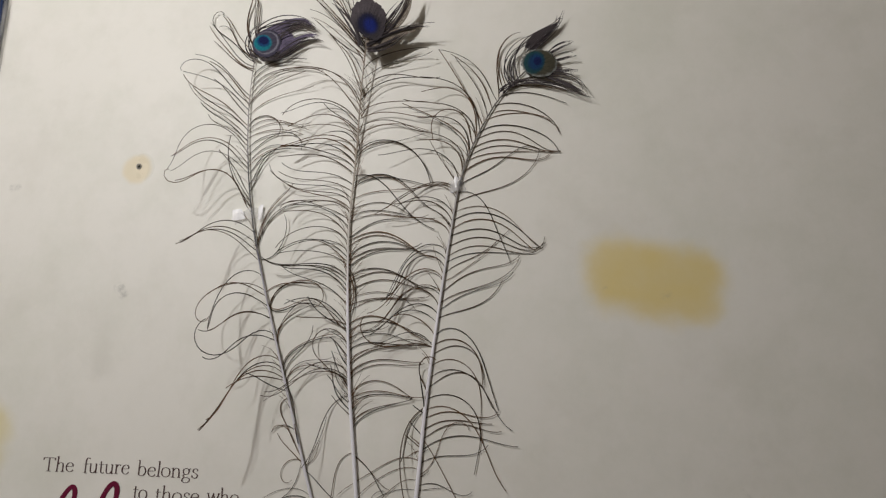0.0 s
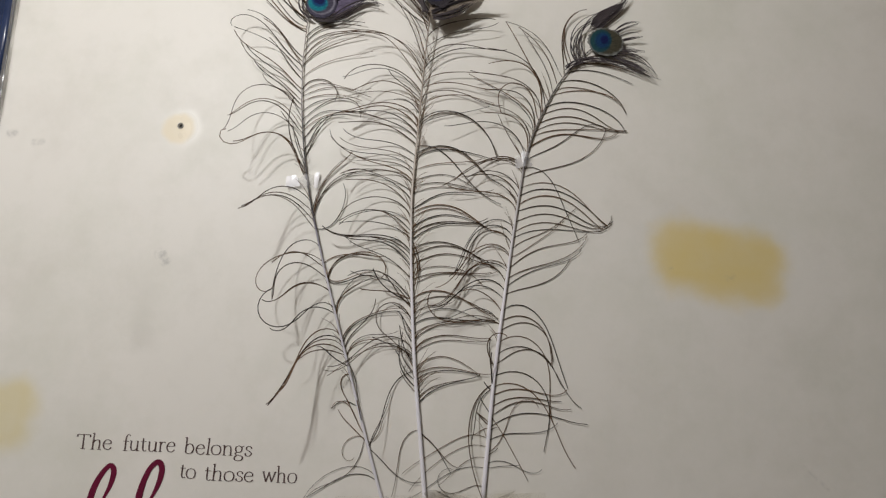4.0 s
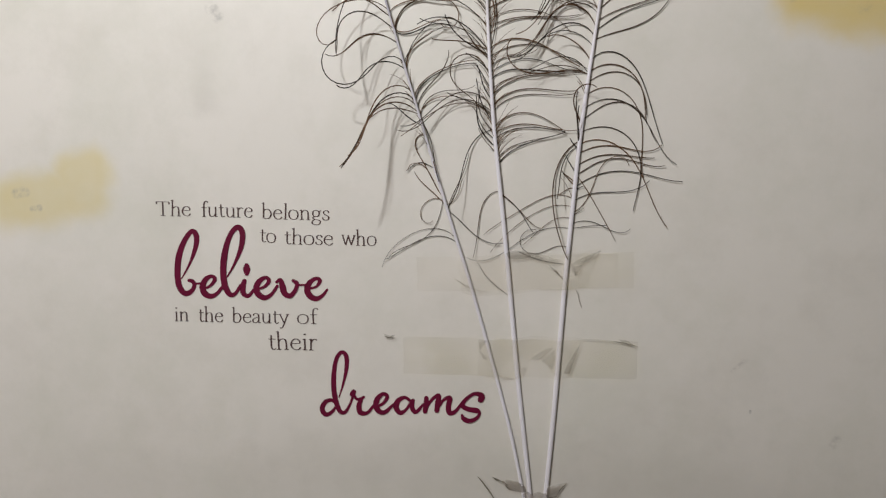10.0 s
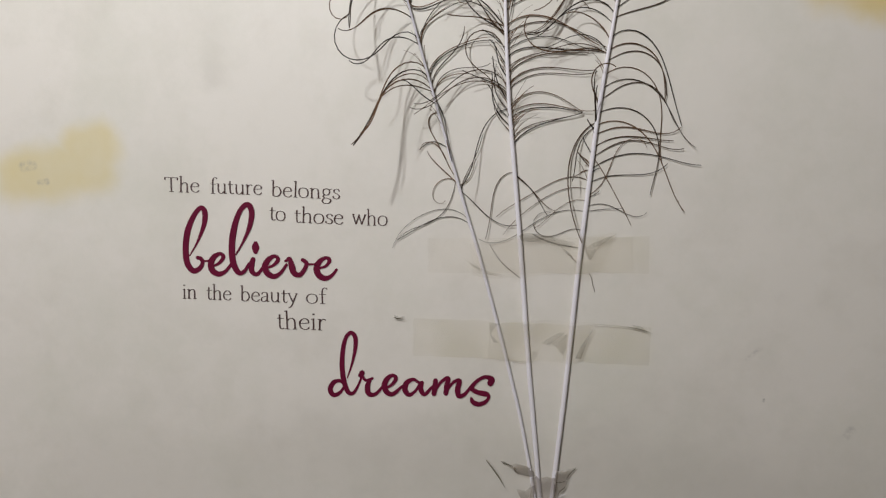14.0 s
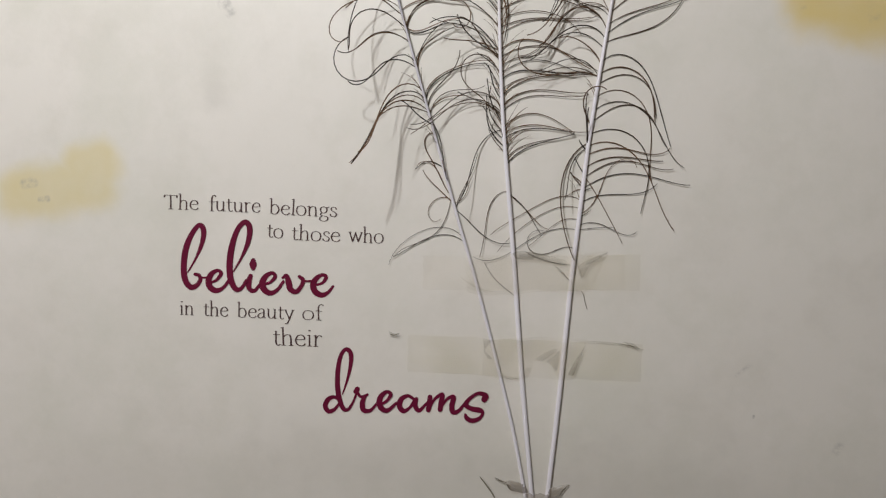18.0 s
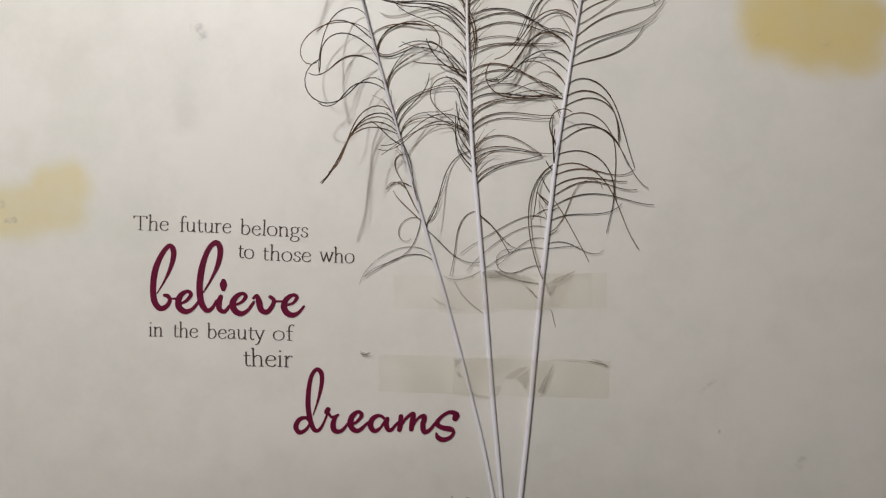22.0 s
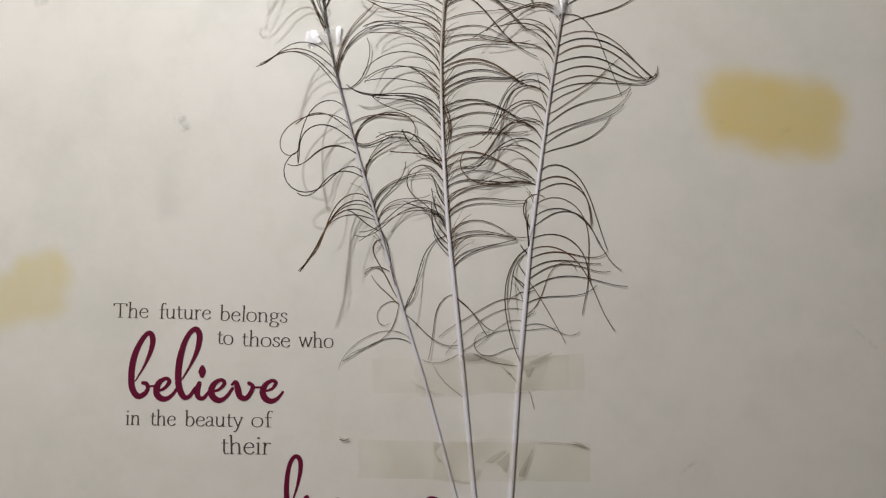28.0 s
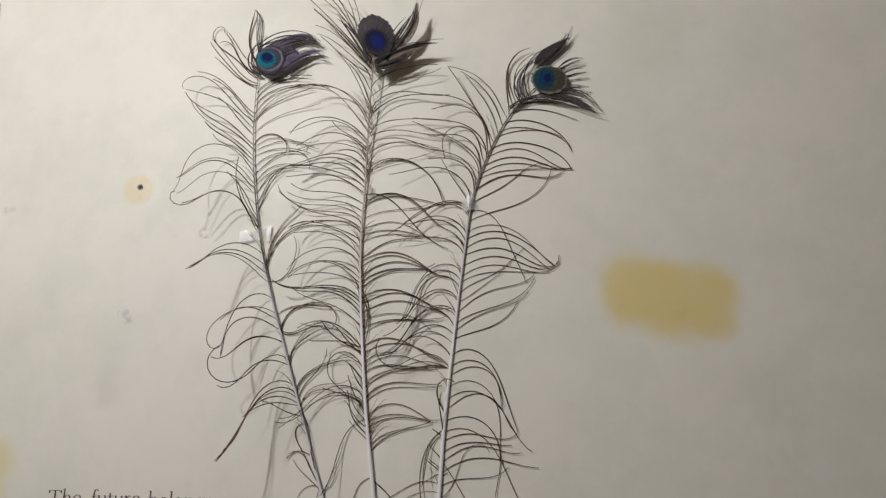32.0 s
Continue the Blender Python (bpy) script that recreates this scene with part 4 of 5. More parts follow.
blade(one, [(-0.1930, 2.2775, 0.0130), (-0.1727, 2.2800, 0.0130), (-0.155, 2.2890, 0.0095), (-0.1371, 2.2974, 0.005), (-0.1254, 2.2973, 0.0034), (-0.1158, 2.293, 0.0008)], 0.0075, VANE)
disc(one, "vane", -0.174, -0.0065, 2.2925, 0.018, 0.0130, 14, VANE, 0.12)
disc(one, "eye_spot", -0.1895, -0.0105, 2.2865, 0.0185, 0.0195, -10, EYE_ONE, 0.05, 0.003, "violet vane with teal and navy eye")
tufts(two, TUFTS_TWO, 0.026, SHEEN, 0.0012)
blade(two, [(-0.0303, 2.2998, 0.0084), (-0.017, 2.3079, 0.0092), (-0.0085, 2.3262, 0.0084), (-0.0064, 2.3444, 0.0055), (-0.0038, 2.3576, 0.0008)], 0.024, BRONZE, 7)
blade(two, [(-0.0500, 2.2760, 0.0110), (-0.032, 2.2858, 0.0160), (-0.0119, 2.2941, 0.0092), (0.006, 2.298, 0.0055), (0.0245, 2.3009, 0.0008)], 0.023, BRONZE, 9)
blade(two, [(-0.0560, 2.2720, 0.0105), (-0.0475, 2.2796, 0.0189), (-0.0324, 2.2952, 0.0189), (-0.0225, 2.3045, 0.0063)], 0.0215, BRONZE, 11)
disc(two, "eye_spot", -0.0532, -0.0300, 2.3077, 0.0215, 0.0300, 28, EYE_TWO, 0.045, 0.004, "frayed violet-brown vane with deep blue eye", 0.30)
tufts(three, TUFTS_THREE, 0.0055, SHEEN, 0.0007)
blade(three, [(0.1396, 2.2774, 0.0063), (0.1489, 2.2917, 0.0134), (0.1628, 2.3043, 0.0101), (0.1756, 2.3132, 0.005), (0.1827, 2.3282, 0.0008)], 0.0055, SHEEN, 8)
blade(three, [(0.1572, 2.248, 0.0016), (0.175, 2.2412, 0.0030), (0.1905, 2.2344, 0.0048), (0.2037, 2.227, 0.0032), (0.2202, 2.2184, 0.0008)], 0.0055, SHEEN, 6)
disc(three, "eye_spot", 0.1560, -0.0085, 2.2618, 0.0215, 0.0182, -10, EYE_THREE, 0.06, 0.003, "bronze vane with teal and navy eye")


# ---- lettering ----
# pen strokes in millimetres: right, up, width
BELIEVE_A = [[(0.0, 0.0, 1.2), (8.5, 16.0, 2.5), (15.0, 34.2, 5.0), (15.9, 47.5, 6.2), (10.9, 52.6, 5.0), (3.0, 42.3, 5.6), (-3.0, 25.5, 6.8), (-4.6, 7.0, 6.8), (-2.4, -8.2, 6.8), (4.0, -15.7, 6.2), (10.9, -13.2, 5.0), (14.6, -6.8, 4.3), (12.6, -2.0, 4.3), (8.2, -1.2, 3.7)], [(13.9, -4.4, 1.9), (22.7, -3.7, 2.5)]]
BELIEVE_B = [[(25.9, -8.9, 2.5), (32.7, -5.3, 3.1), (37.6, 1.9, 4.3), (33.7, 5.2, 3.7), (27.0, 1.0, 5.6), (24.0, -6.6, 6.8), (26.0, -13.8, 6.8), (33.0, -16.9, 5.6), (40.4, -13.2, 3.7), (47.1, -4.1, 3.1)]]
BELIEVE_C = [[(51.2, 5.4, 1.2), (59.4, 21.3, 2.5), (65.7, 38.1, 5.0), (67.1, 53.2, 6.2), (62.6, 60.0, 5.6), (56.0, 55.4, 5.0), (50.8, 43.6, 5.6), (47.5, 27.6, 6.8), (46.7, 11.1, 6.8), (48.9, -3.9, 6.8), (54.8, -13.3, 5.6), (61.0, -11.5, 3.7), (66.3, -2.5, 3.1)]]
BELIEVE_D = [[(70.5, 2.7, 5.0), (68.9, -4.1, 6.2), (69.7, -11.4, 5.6), (75.4, -13.4, 4.3), (81.3, -6.1, 3.1)], [(72.5, 19.9, 5.0), (72.6, 15.1, 8.1), (72.8, 10.2, 5.0)]]
BELIEVE_E = [[(85.0, -5.8, 2.5), (92.9, -2.1, 3.1), (97.6, 4.3, 4.3), (93.8, 7.7, 3.7), (87.2, 3.5, 5.6), (83.7, -4.1, 6.8), (86.4, -11.2, 6.8), (93.4, -14.3, 5.6), (100.6, -10.0, 3.7), (107.0, -0.4, 3.1)]]
BELIEVE_F = [[(105.7, 3.2, 2.5), (109.9, 6.6, 3.7), (112.6, -0.5, 6.8), (115.3, -8.2, 6.2), (121.6, -10.1, 5.0), (126.8, -3.6, 4.3), (128.4, 3.2, 4.3), (124.0, 6.5, 3.7)], [(127.8, 2.0, 1.9), (139.4, 2.9, 1.9)]]
BELIEVE_G = [[(143.2, -1.0, 2.5), (149.8, 2.0, 3.1), (153.2, 8.3, 4.3), (148.8, 10.4, 3.7), (142.3, 5.6, 5.6), (139.6, -1.9, 6.8), (142.9, -8.9, 6.8), (149.8, -11.4, 5.6), (156.3, -7.8, 3.7), (161.5, -0.7, 2.5)]]
BELIEVE = (-0.3689, 1.6791, ["b", "e", "l", "i", "e", "v", "e"], [BELIEVE_A, BELIEVE_B, BELIEVE_C, BELIEVE_D, BELIEVE_E, BELIEVE_F, BELIEVE_G])
# pen strokes in millimetres: right, up, width
DREAMS_A = [[(0.0, 0.0, 3.1), (-5.8, 3.9, 3.7), (-12.5, 1.3, 5.0), (-15.9, -6.6, 5.6), (-11.9, -12.6, 5.0), (-5.2, -9.4, 3.7), (0.0, -1.3, 2.5)], [(2.1, 7.8, 1.2), (6.3, 23.3, 2.5), (9.1, 41.0, 4.3), (8.4, 53.4, 5.0), (3.3, 57.8, 4.3), (-1.9, 51.2, 4.3), (-4.3, 36.6, 5.0), (-4.0, 17.9, 5.6), (-0.8, 2.5, 5.6), (4.1, -7.8, 5.0), (9.7, -7.9, 3.7), (14.7, 1.5, 2.5), (17.9, 11.9, 2.5)]]
DREAMS_B = [[(16.1, 11.7, 5.0), (18.3, 15.7, 5.6)], [(18.5, 11.9, 2.5), (22.5, 7.3, 3.1), (29.7, 10.5, 2.5)], [(27.3, 9.0, 3.1), (24.6, 1.2, 5.6), (26.3, -6.8, 5.6), (33.7, -6.7, 3.7), (41.1, 2.8, 2.5)]]
DREAMS_C = [[(43.7, 0.6, 2.5), (50.8, 5.7, 3.1), (54.7, 13.0, 4.3), (50.2, 15.7, 3.7), (44.4, 10.1, 5.6), (43.0, 1.8, 6.2), (47.1, -4.1, 5.6), (53.2, -4.1, 4.3), (61.8, 4.9, 2.5)]]
DREAMS_D = [[(79.8, 10.5, 3.1), (73.5, 13.6, 3.7), (66.5, 9.1, 5.6), (65.1, 1.5, 6.2), (69.7, -3.7, 5.0), (76.1, 0.7, 3.1), (81.0, 10.0, 3.1)], [(82.8, 11.4, 4.3), (82.0, 3.8, 5.6), (86.6, -1.4, 4.3), (94.5, 8.2, 2.5)]]
DREAMS_E = [[(97.1, 15.3, 5.0), (97.0, 7.2, 5.6), (96.3, -0.4, 5.0)], [(97.8, 3.5, 1.9), (102.6, 13.3, 3.1), (110.1, 19.1, 4.3), (109.5, 10.3, 5.6), (108.9, 1.5, 5.0)], [(110.4, 5.4, 1.9), (115.8, 14.7, 3.1), (122.3, 17.2, 5.0), (121.1, 8.3, 5.6), (122.8, 1.0, 5.6), (128.7, 2.9, 3.7), (135.7, 13.5, 2.5)]]
DREAMS_F = [[(154.6, 17.3, 6.2), (156.0, 22.3, 6.2), (148.1, 24.0, 3.7), (139.6, 17.6, 3.7), (135.9, 10.4, 5.0), (142.2, 6.7, 5.0), (151.3, 5.8, 5.6), (154.5, 3.0, 3.1), (151.3, -2.9, 3.7), (144.3, -6.2, 5.0), (138.2, -4.3, 5.0), (136.1, -0.1, 2.5)]]
DREAMS = (-0.1923, 1.5537, ["d", "r", "e", "a", "m", "s"], [DREAMS_A, DREAMS_B, DREAMS_C, DREAMS_D, DREAMS_E, DREAMS_F])
# word, left, baseline, width, slope in degrees, height of a small letter
SERIF_WORDS = [
    ("The", -0.3982, 1.7464, 0.0392, 2.0, 0.0102),
    ("future", -0.3484, 1.748, 0.0577, 2.4, 0.0102),
    ("belongs", -0.2815, 1.7499, 0.0742, 1.9, 0.0102),
    ("to", -0.2831, 1.7247, 0.0189, 0.9, 0.0102),
    ("those", -0.2562, 1.7244, 0.0538, 1.9, 0.0102),
    ("who", -0.1941, 1.7274, 0.0382, 1.8, 0.0102),
    ("in", -0.3763, 1.632, 0.0171, 3.0, 0.0102),
    ("the", -0.3497, 1.6334, 0.0289, 2.6, 0.0102),
    ("beauty", -0.3114, 1.6352, 0.0635, 2.8, 0.0102),
    ("of", -0.2394, 1.6391, 0.0227, 3.5, 0.0102),
    ("their", -0.2705, 1.6084, 0.0552, 3.6, 0.012),
]


GLYPHS = {
    "T": (1.36, ["0.05,1.2 0.07,1.45", "0.06,1.45 1.28,1.45", "1.27,1.45 1.3,1.2", "0.67,1.45 0.67,0", "0.45,0 0.9,0"]),
    "h": (1.12, ["0.06,1.58 0.22,1.65", "0.22,1.65 0.22,0", "0.22,0.7 0.38,0.9 0.6,0.98 0.78,0.88 0.84,0.6 0.84,0.3 0.84,0", "0.06,0 0.4,0", "0.68,0 1.02,0"]),
    "n": (1.12, ["0.06,0.93 0.22,1", "0.22,1 0.22,0", "0.22,0.7 0.38,0.9 0.6,0.98 0.78,0.88 0.84,0.6 0.84,0.3 0.84,0", "0.06,0 0.4,0", "0.68,0 1.02,0"]),
    "e": (0.95, ["0.13,0.55 0.48,0.57 0.83,0.6", "0.83,0.6 0.77,0.85 0.52,1 0.24,0.87 0.1,0.5 0.22,0.14 0.52,0 0.72,0.06 0.87,0.22"]),
    "f": (0.66, ["0.76,1.52 0.62,1.65 0.44,1.58 0.34,1.3 0.33,0.8 0.33,0", "0.1,0.96 0.64,0.96", "0.14,0 0.56,0"]),
    "u": (1.13, ["0.06,1 0.22,1", "0.22,1 0.22,0.4 0.3,0.1 0.5,0 0.7,0.1 0.86,0.3", "0.7,1 0.86,1", "0.86,1 0.86,0", "0.86,0 1.06,0.04"]),
    "t": (0.68, ["0.3,1.3 0.3,0.8 0.3,0.3 0.36,0.07 0.5,0 0.66,0.1", "0.08,0.96 0.64,0.96"]),
    "r": (0.76, ["0.06,0.93 0.22,1", "0.22,1 0.22,0", "0.22,0.65 0.36,0.9 0.55,0.99 0.7,0.9", "0.06,0 0.42,0"]),
    "b": (1.08, ["0.04,1.58 0.2,1.65", "0.2,1.65 0.2,0.05", "0.2,0.75 0.42,0.98 0.72,0.93 0.92,0.5 0.75,0.1 0.45,0 0.2,0.1"]),
    "l": (0.52, ["0.08,1.58 0.25,1.65", "0.25,1.65 0.25,0", "0.08,0 0.44,0"]),
    "o": (1.06, ["0.5,1 0.2,0.87 0.08,0.5 0.2,0.13 0.5,0 0.82,0.13 0.94,0.5 0.82,0.87 0.5,1"]),
    "g": (0.98, ["0.44,0.99 0.2,0.88 0.14,0.65 0.22,0.42 0.44,0.33 0.66,0.42 0.74,0.65 0.68,0.88 0.44,0.99", "0.3,0.36 0.15,0.2 0.3,0.06 0.62,0 0.86,-0.16 0.75,-0.44 0.42,-0.52 0.12,-0.4 0.12,-0.16 0.3,0.03", "0.68,0.88 0.94,0.97"]),
    "s": (0.78, ["0.66,0.76 0.58,0.94 0.38,1 0.18,0.86 0.22,0.63 0.46,0.5 0.67,0.3 0.58,0.06 0.36,0 0.14,0.1 0.1,0.28"]),
    "w": (1.48, ["0.1,1 0.44,0", "0.44,0 0.74,1", "0.68,1 1.02,0", "1.02,0 1.34,1", "0,1 0.26,1", "1.2,1 1.46,1"]),
    "i": (0.52, ["0.08,0.93 0.25,1", "0.25,1 0.25,0", "0.08,0 0.44,0", "0.25,1.46 0.25,1.36"]),
    "a": (0.94, ["0.15,0.78 0.24,0.95 0.45,1 0.64,0.9 0.7,0.65 0.7,0.2 0.77,0.03 0.92,0.08", "0.7,0.6 0.4,0.53 0.16,0.38 0.13,0.15 0.3,0 0.52,0.06 0.7,0.25"]),
    "y": (1.02, ["0.13,1 0.55,0.02", "0.92,1 0.72,0.5 0.52,-0.05 0.38,-0.36 0.22,-0.5 0.1,-0.45", "0,1 0.28,1", "0.76,1 1.04,1"]),
}


def pen(bm, line, y, caps=True):
    """A flat cut of vinyl along points of right, up and width."""
    n, rows = len(line), []
    pts = list(line)
    if caps:
        d0, d1 = (pts[0] - pts[1]), (pts[-1] - pts[-2])
        d0.z = d1.z = 0
        if d0.length > 0 and d1.length > 0:
            head = pts[0] + d0.normalized() * pts[0].z * 0.36
            tail = pts[-1] + d1.normalized() * pts[-1].z * 0.36
            head.z, tail.z = pts[0].z * 0.5, pts[-1].z * 0.5
            pts = [head] + pts + [tail]
    for i, p in enumerate(pts):
        d = pts[min(i + 1, len(pts) - 1)] - pts[max(i - 1, 0)]
        d = Vector((d.x, d.y)).normalized() if Vector((d.x, d.y)).length > 1e-9 else Vector((1, 0))
        s = Vector((-d.y, d.x)) * p.z / 2
        rows.append([bm.verts.new((p.x + s.x, y - 0.00012 * i / len(pts), p.y + s.y)), bm.verts.new((p.x - s.x, y - 0.00012 * i / len(pts), p.y - s.y)), bm.verts.new((p.x - s.x, 0, p.y - s.y)), bm.verts.new((p.x + s.x, 0, p.y + s.y))])
    for a, b in zip(rows, rows[1:]):
        for k in range(4):
            bm.faces.new((a[k], b[k], b[(k + 1) % 4], a[(k + 1) % 4]))
    bm.faces.new(rows[0])
    bm.faces.new(rows[-1][::-1])


def serif_word(parent, text, x, z, width, turn, size):
    word = new("word")
    word.parent = parent
    word.matrix_local = pose(x, 0, z, 0, -turn, 0)
    total = sum(GLYPHS[c][0] for c in text)
    k, at = width / total, 0.0
    for c in text:
        bm = bmesh.new()
        shift, lean = random.uniform(-0.02, 0.02), random.uniform(-0.03, 0.03)
        for i, stroke in enumerate(GLYPHS[c][1]):
            pts = [tuple(float(v) for v in q.split(",")) for q in stroke.split()]
            line = smooth_line([((at + px + lean * pz) * k, (pz + shift) * size, 0.0) for px, pz in pts])
            for j, p in enumerate(line):
                d = line[min(j + 1, len(line) - 1)] - line[max(j - 1, 0)]
                steep = abs(d.y) / max(1e-9, math.hypot(d.x, d.y))
                p.z = size * (0.054 + 0.094 * steep ** 1.7)
            if c == "i" and i == 3:
                for p in line:
                    p.z = size * 0.2
            pen(bm, line, -0.0004 - 0.00004 * i, caps=False)
        bmesh.ops.recalc_face_normals(bm, faces=bm.faces)
        part("letter", bm, INK, word)
        at += GLYPHS[c][0]


def script_word(parent, x, z, letters, strokes):
    word = new("word")
    word.parent = parent
    word.location = (x, 0, z)
    for k, (c, rows) in enumerate(zip(letters, strokes)):
        bm = bmesh.new()
        for i, row in enumerate(rows):
            pen(bm, smooth_line([(px / 1000, pz / 1000, w / 1000) for px, pz, w in row]), -0.0005 - 0.00005 * i - 0.00025 * (k % 3))
        bmesh.ops.recalc_face_normals(bm, faces=bm.faces)
        part("letter", bm, MAROON, word)


decal = tagged(new("wall_lettering"), "grey and maroon vinyl quotation stuck on the wall", "wall decal")
for row in SERIF_WORDS:
    serif_word(decal, *row)
script_word(decal, *BELIEVE)
script_word(decal, *DREAMS)


# ---- tape ----
def tape_material(name, tint, cover, rough):
    m = material(name, tint, rough, spread=0.12, scale=50, bump=0.35, bump_scale=60)
    n, l = m.node_tree.nodes, m.node_tree.links
    clear, mix = n.new("ShaderNodeBsdfTransparent"), n.new("ShaderNodeMixShader")
    clear.inputs["Color"].default_value = (0.995, 0.991, 0.983, 1)
    patchy, spot = n.new("ShaderNodeTexNoise"), n.new("ShaderNodeMapRange")
    patchy.inputs["Scale"].default_value, patchy.inputs["Detail"].default_value = 16, 3
    spot.inputs["From Min"].default_value, spot.inputs["From Max"].default_value = 0.36, 0.64
    spot.inputs["To Min"].default_value, spot.inputs["To Max"].default_value = cover * 0.35, min(1.0, cover * 1.6)
    l.new(n.new("ShaderNodeNewGeometry").outputs["Position"], patchy.inputs["Vector"])
    l.new(patchy.outputs["Fac"], spot.inputs["Value"])
    l.new(spot.outputs[0], mix.inputs["Fac"])
    l.new(clear.outputs[0], mix.inputs[1])
    l.new(n["Principled BSDF"].outputs[0], mix.inputs[2])
    l.new(mix.outputs[0], n["Material Output"].inputs["Surface"])
    return m


TAPE = tape_material("old_clear_tape", (0.60, 0.56, 0.28), 0.066, 0.3)
TAPE_PALE = tape_material("pale_clear_tape", (0.62, 0.59, 0.48), 0.040, 0.3)
TAPE_CREASED = tape_material("creased_tape", (0.42, 0.38, 0.28), 0.045, 0.25)
TAPE_GREY = tape_material("bunched_tape", (0.30, 0.255, 0.225), 0.34, 0.3)
TAPE_FLARE = tape_material("flaring_tape", (0.27, 0.23, 0.19), 0.34, 0.3)
# dark tint puts the shade of the creases into the fold colour
TAPE_FOLD_SHADE = tape_material("shaded_fold_tape", (0.15, 0.13, 0.10), 0.26, 0.4)
TAPE_NEW = tape_material("new_clear_tape", (0.80, 0.80, 0.84), 0.24, 0.08)
FOLD = material("grey_fold", (0.56, 0.53, 0.45), 0.5, spread=0.2, scale=200)
DIRT = material("dirty_fold", (0.20, 0.18, 0.13), 0.6, spread=0.4, scale=200)
SHAFTS = (SHAFT_ONE, SHAFT_TWO, SHAFT_THREE)


def over_shafts(x, z, reach):
    """How far a tape stands off the wall where it bridges a shaft."""
    h = 0.0
    for s in SHAFTS:
        h = max(h, 0.0082 * math.exp(-((x - between(s, z)) / reach) ** 2))
    return h


def tape(name, x0, z0, x1, z1, height, mat, label, crease=0.0, reach=0.008, ragged=0.0006, base=0.0007):
    bm, nx, nz = bmesh.new(), 72, 12
    along = Vector((x1 - x0, 0, z1 - z0))
    up = Vector((-along.z, 0, along.x)).normalized() * height
    ends = [(random.uniform(-1, 1) * 0.0008, random.uniform(-1, 1) * 0.0008) for _ in range(nz + 1)]
    grid = []
    for j in range(nz + 1):
        row = []
        for i in range(nx + 1):
            u, v = i / nx, j / nz
            p = Vector((x0, 0, z0)) + along * u + up * (v - 0.5)
            p.x += ends[j][0] * (1 - u) ** 12 + ends[j][1] * u ** 12
            if j in (0, nz):
                p.z += ragged * noise.noise((p.x * 60, 3.1 * j, 0)) * 2
            fold = crease * abs(noise.noise((p.x * 55 + p.z * 30, p.z * 26, 7.0)))
            p.y = -base - over_shafts(p.x, p.z, reach) - fold
            row.append(bm.verts.new(p))
        grid.append(row)
    for j in range(nz):
        for i in range(nx):
            bm.faces.new((grid[j][i], grid[j][i + 1], grid[j + 1][i + 1], grid[j + 1][i]))
    return tagged(part(name, bm, mat, None, smooth=True), label, "tape", "tape strips")


def wrinkled(outline, mat, label, crease):
    """A crumpled piece of tape with an irregular outline."""
    bm = bmesh.new()
    bm.faces.new([bm.verts.new((x, 0, z)) for x, z in outline])
    bmesh.ops.triangulate(bm, faces=bm.faces)
    for _ in range(3):
        bmesh.ops.subdivide_edges(bm, edges=bm.edges, cuts=1, use_grid_fill=True)
    for v in bm.verts:
        fold = crease * abs(noise.noise((v.co.x * 55 + v.co.z * 30, v.co.z * 26, 7.0)))
        wave = 0.0009 * noise.noise((v.co.x * 70, 2.0, v.co.z * 70))
        v.co.y = -0.0016 - over_shafts(v.co.x, v.co.z, 0.012) - fold
        v.co.x, v.co.z = v.co.x + wave, v.co.z + wave
    bmesh.ops.recalc_face_normals(bm, faces=bm.faces)
    return tagged(part("tape_strip", bm, mat, None, smooth=True), label, "tape", "tape strips")


tape("tape_strip", -0.112, 1.7010, 0.095, 1.7190, 0.036, TAPE_PALE, "long strip of old clear tape across the quills")
wrinkled([(-0.069, 1.719), (-0.045, 1.722), (-0.021, 1.731), (0.007, 1.7325), (0.036, 1.733), (0.056, 1.737), (0.076, 1.740), (0.069, 1.722), (0.062, 1.697), (0.039, 1.695), (0.013, 1.692), (-0.016, 1.688), (-0.040, 1.684), (-0.064, 1.685)],
         TAPE_CREASED, "creased old clear tape over the quills and loose barbs", 0.0035)
tape("tape_strip", 0.036, 1.7150, 0.110, 1.7205, 0.037, TAPE, "yellowed clear tape end beside a quill", 0.002, 0.012, base=0.0024)
tape("tape_strip", -0.122, 1.6136, 0.121, 1.6268, 0.040, TAPE, "long strip of yellowed tape below the first")
wrinkled([(-0.043, 1.636), (-0.016, 1.642), (0.014, 1.645), (0.043, 1.647), (0.064, 1.647), (0.059, 1.630), (0.053, 1.608), (0.046, 1.606), (0.037, 1.606), (0.034, 1.611), (0.025, 1.620), (0.011, 1.6195), (0.010, 1.608), (0.005, 1.601), (-0.012, 1.598), (-0.042, 1.599)],
         TAPE_CREASED, "wrinkled yellowed tape with a torn gap", 0.0045)
tape("tape_strip", -0.206, 2.0560, -0.168, 2.0660, 0.014, TAPE_NEW, "small shiny clear tape over a feather shaft", 0.002, 0.006)
tape("tape_strip", 0.0560, 2.1030, 0.0740, 2.1080, 0.016, TAPE_NEW, "small shiny clear tape over a feather shaft", 0.003, 0.006)


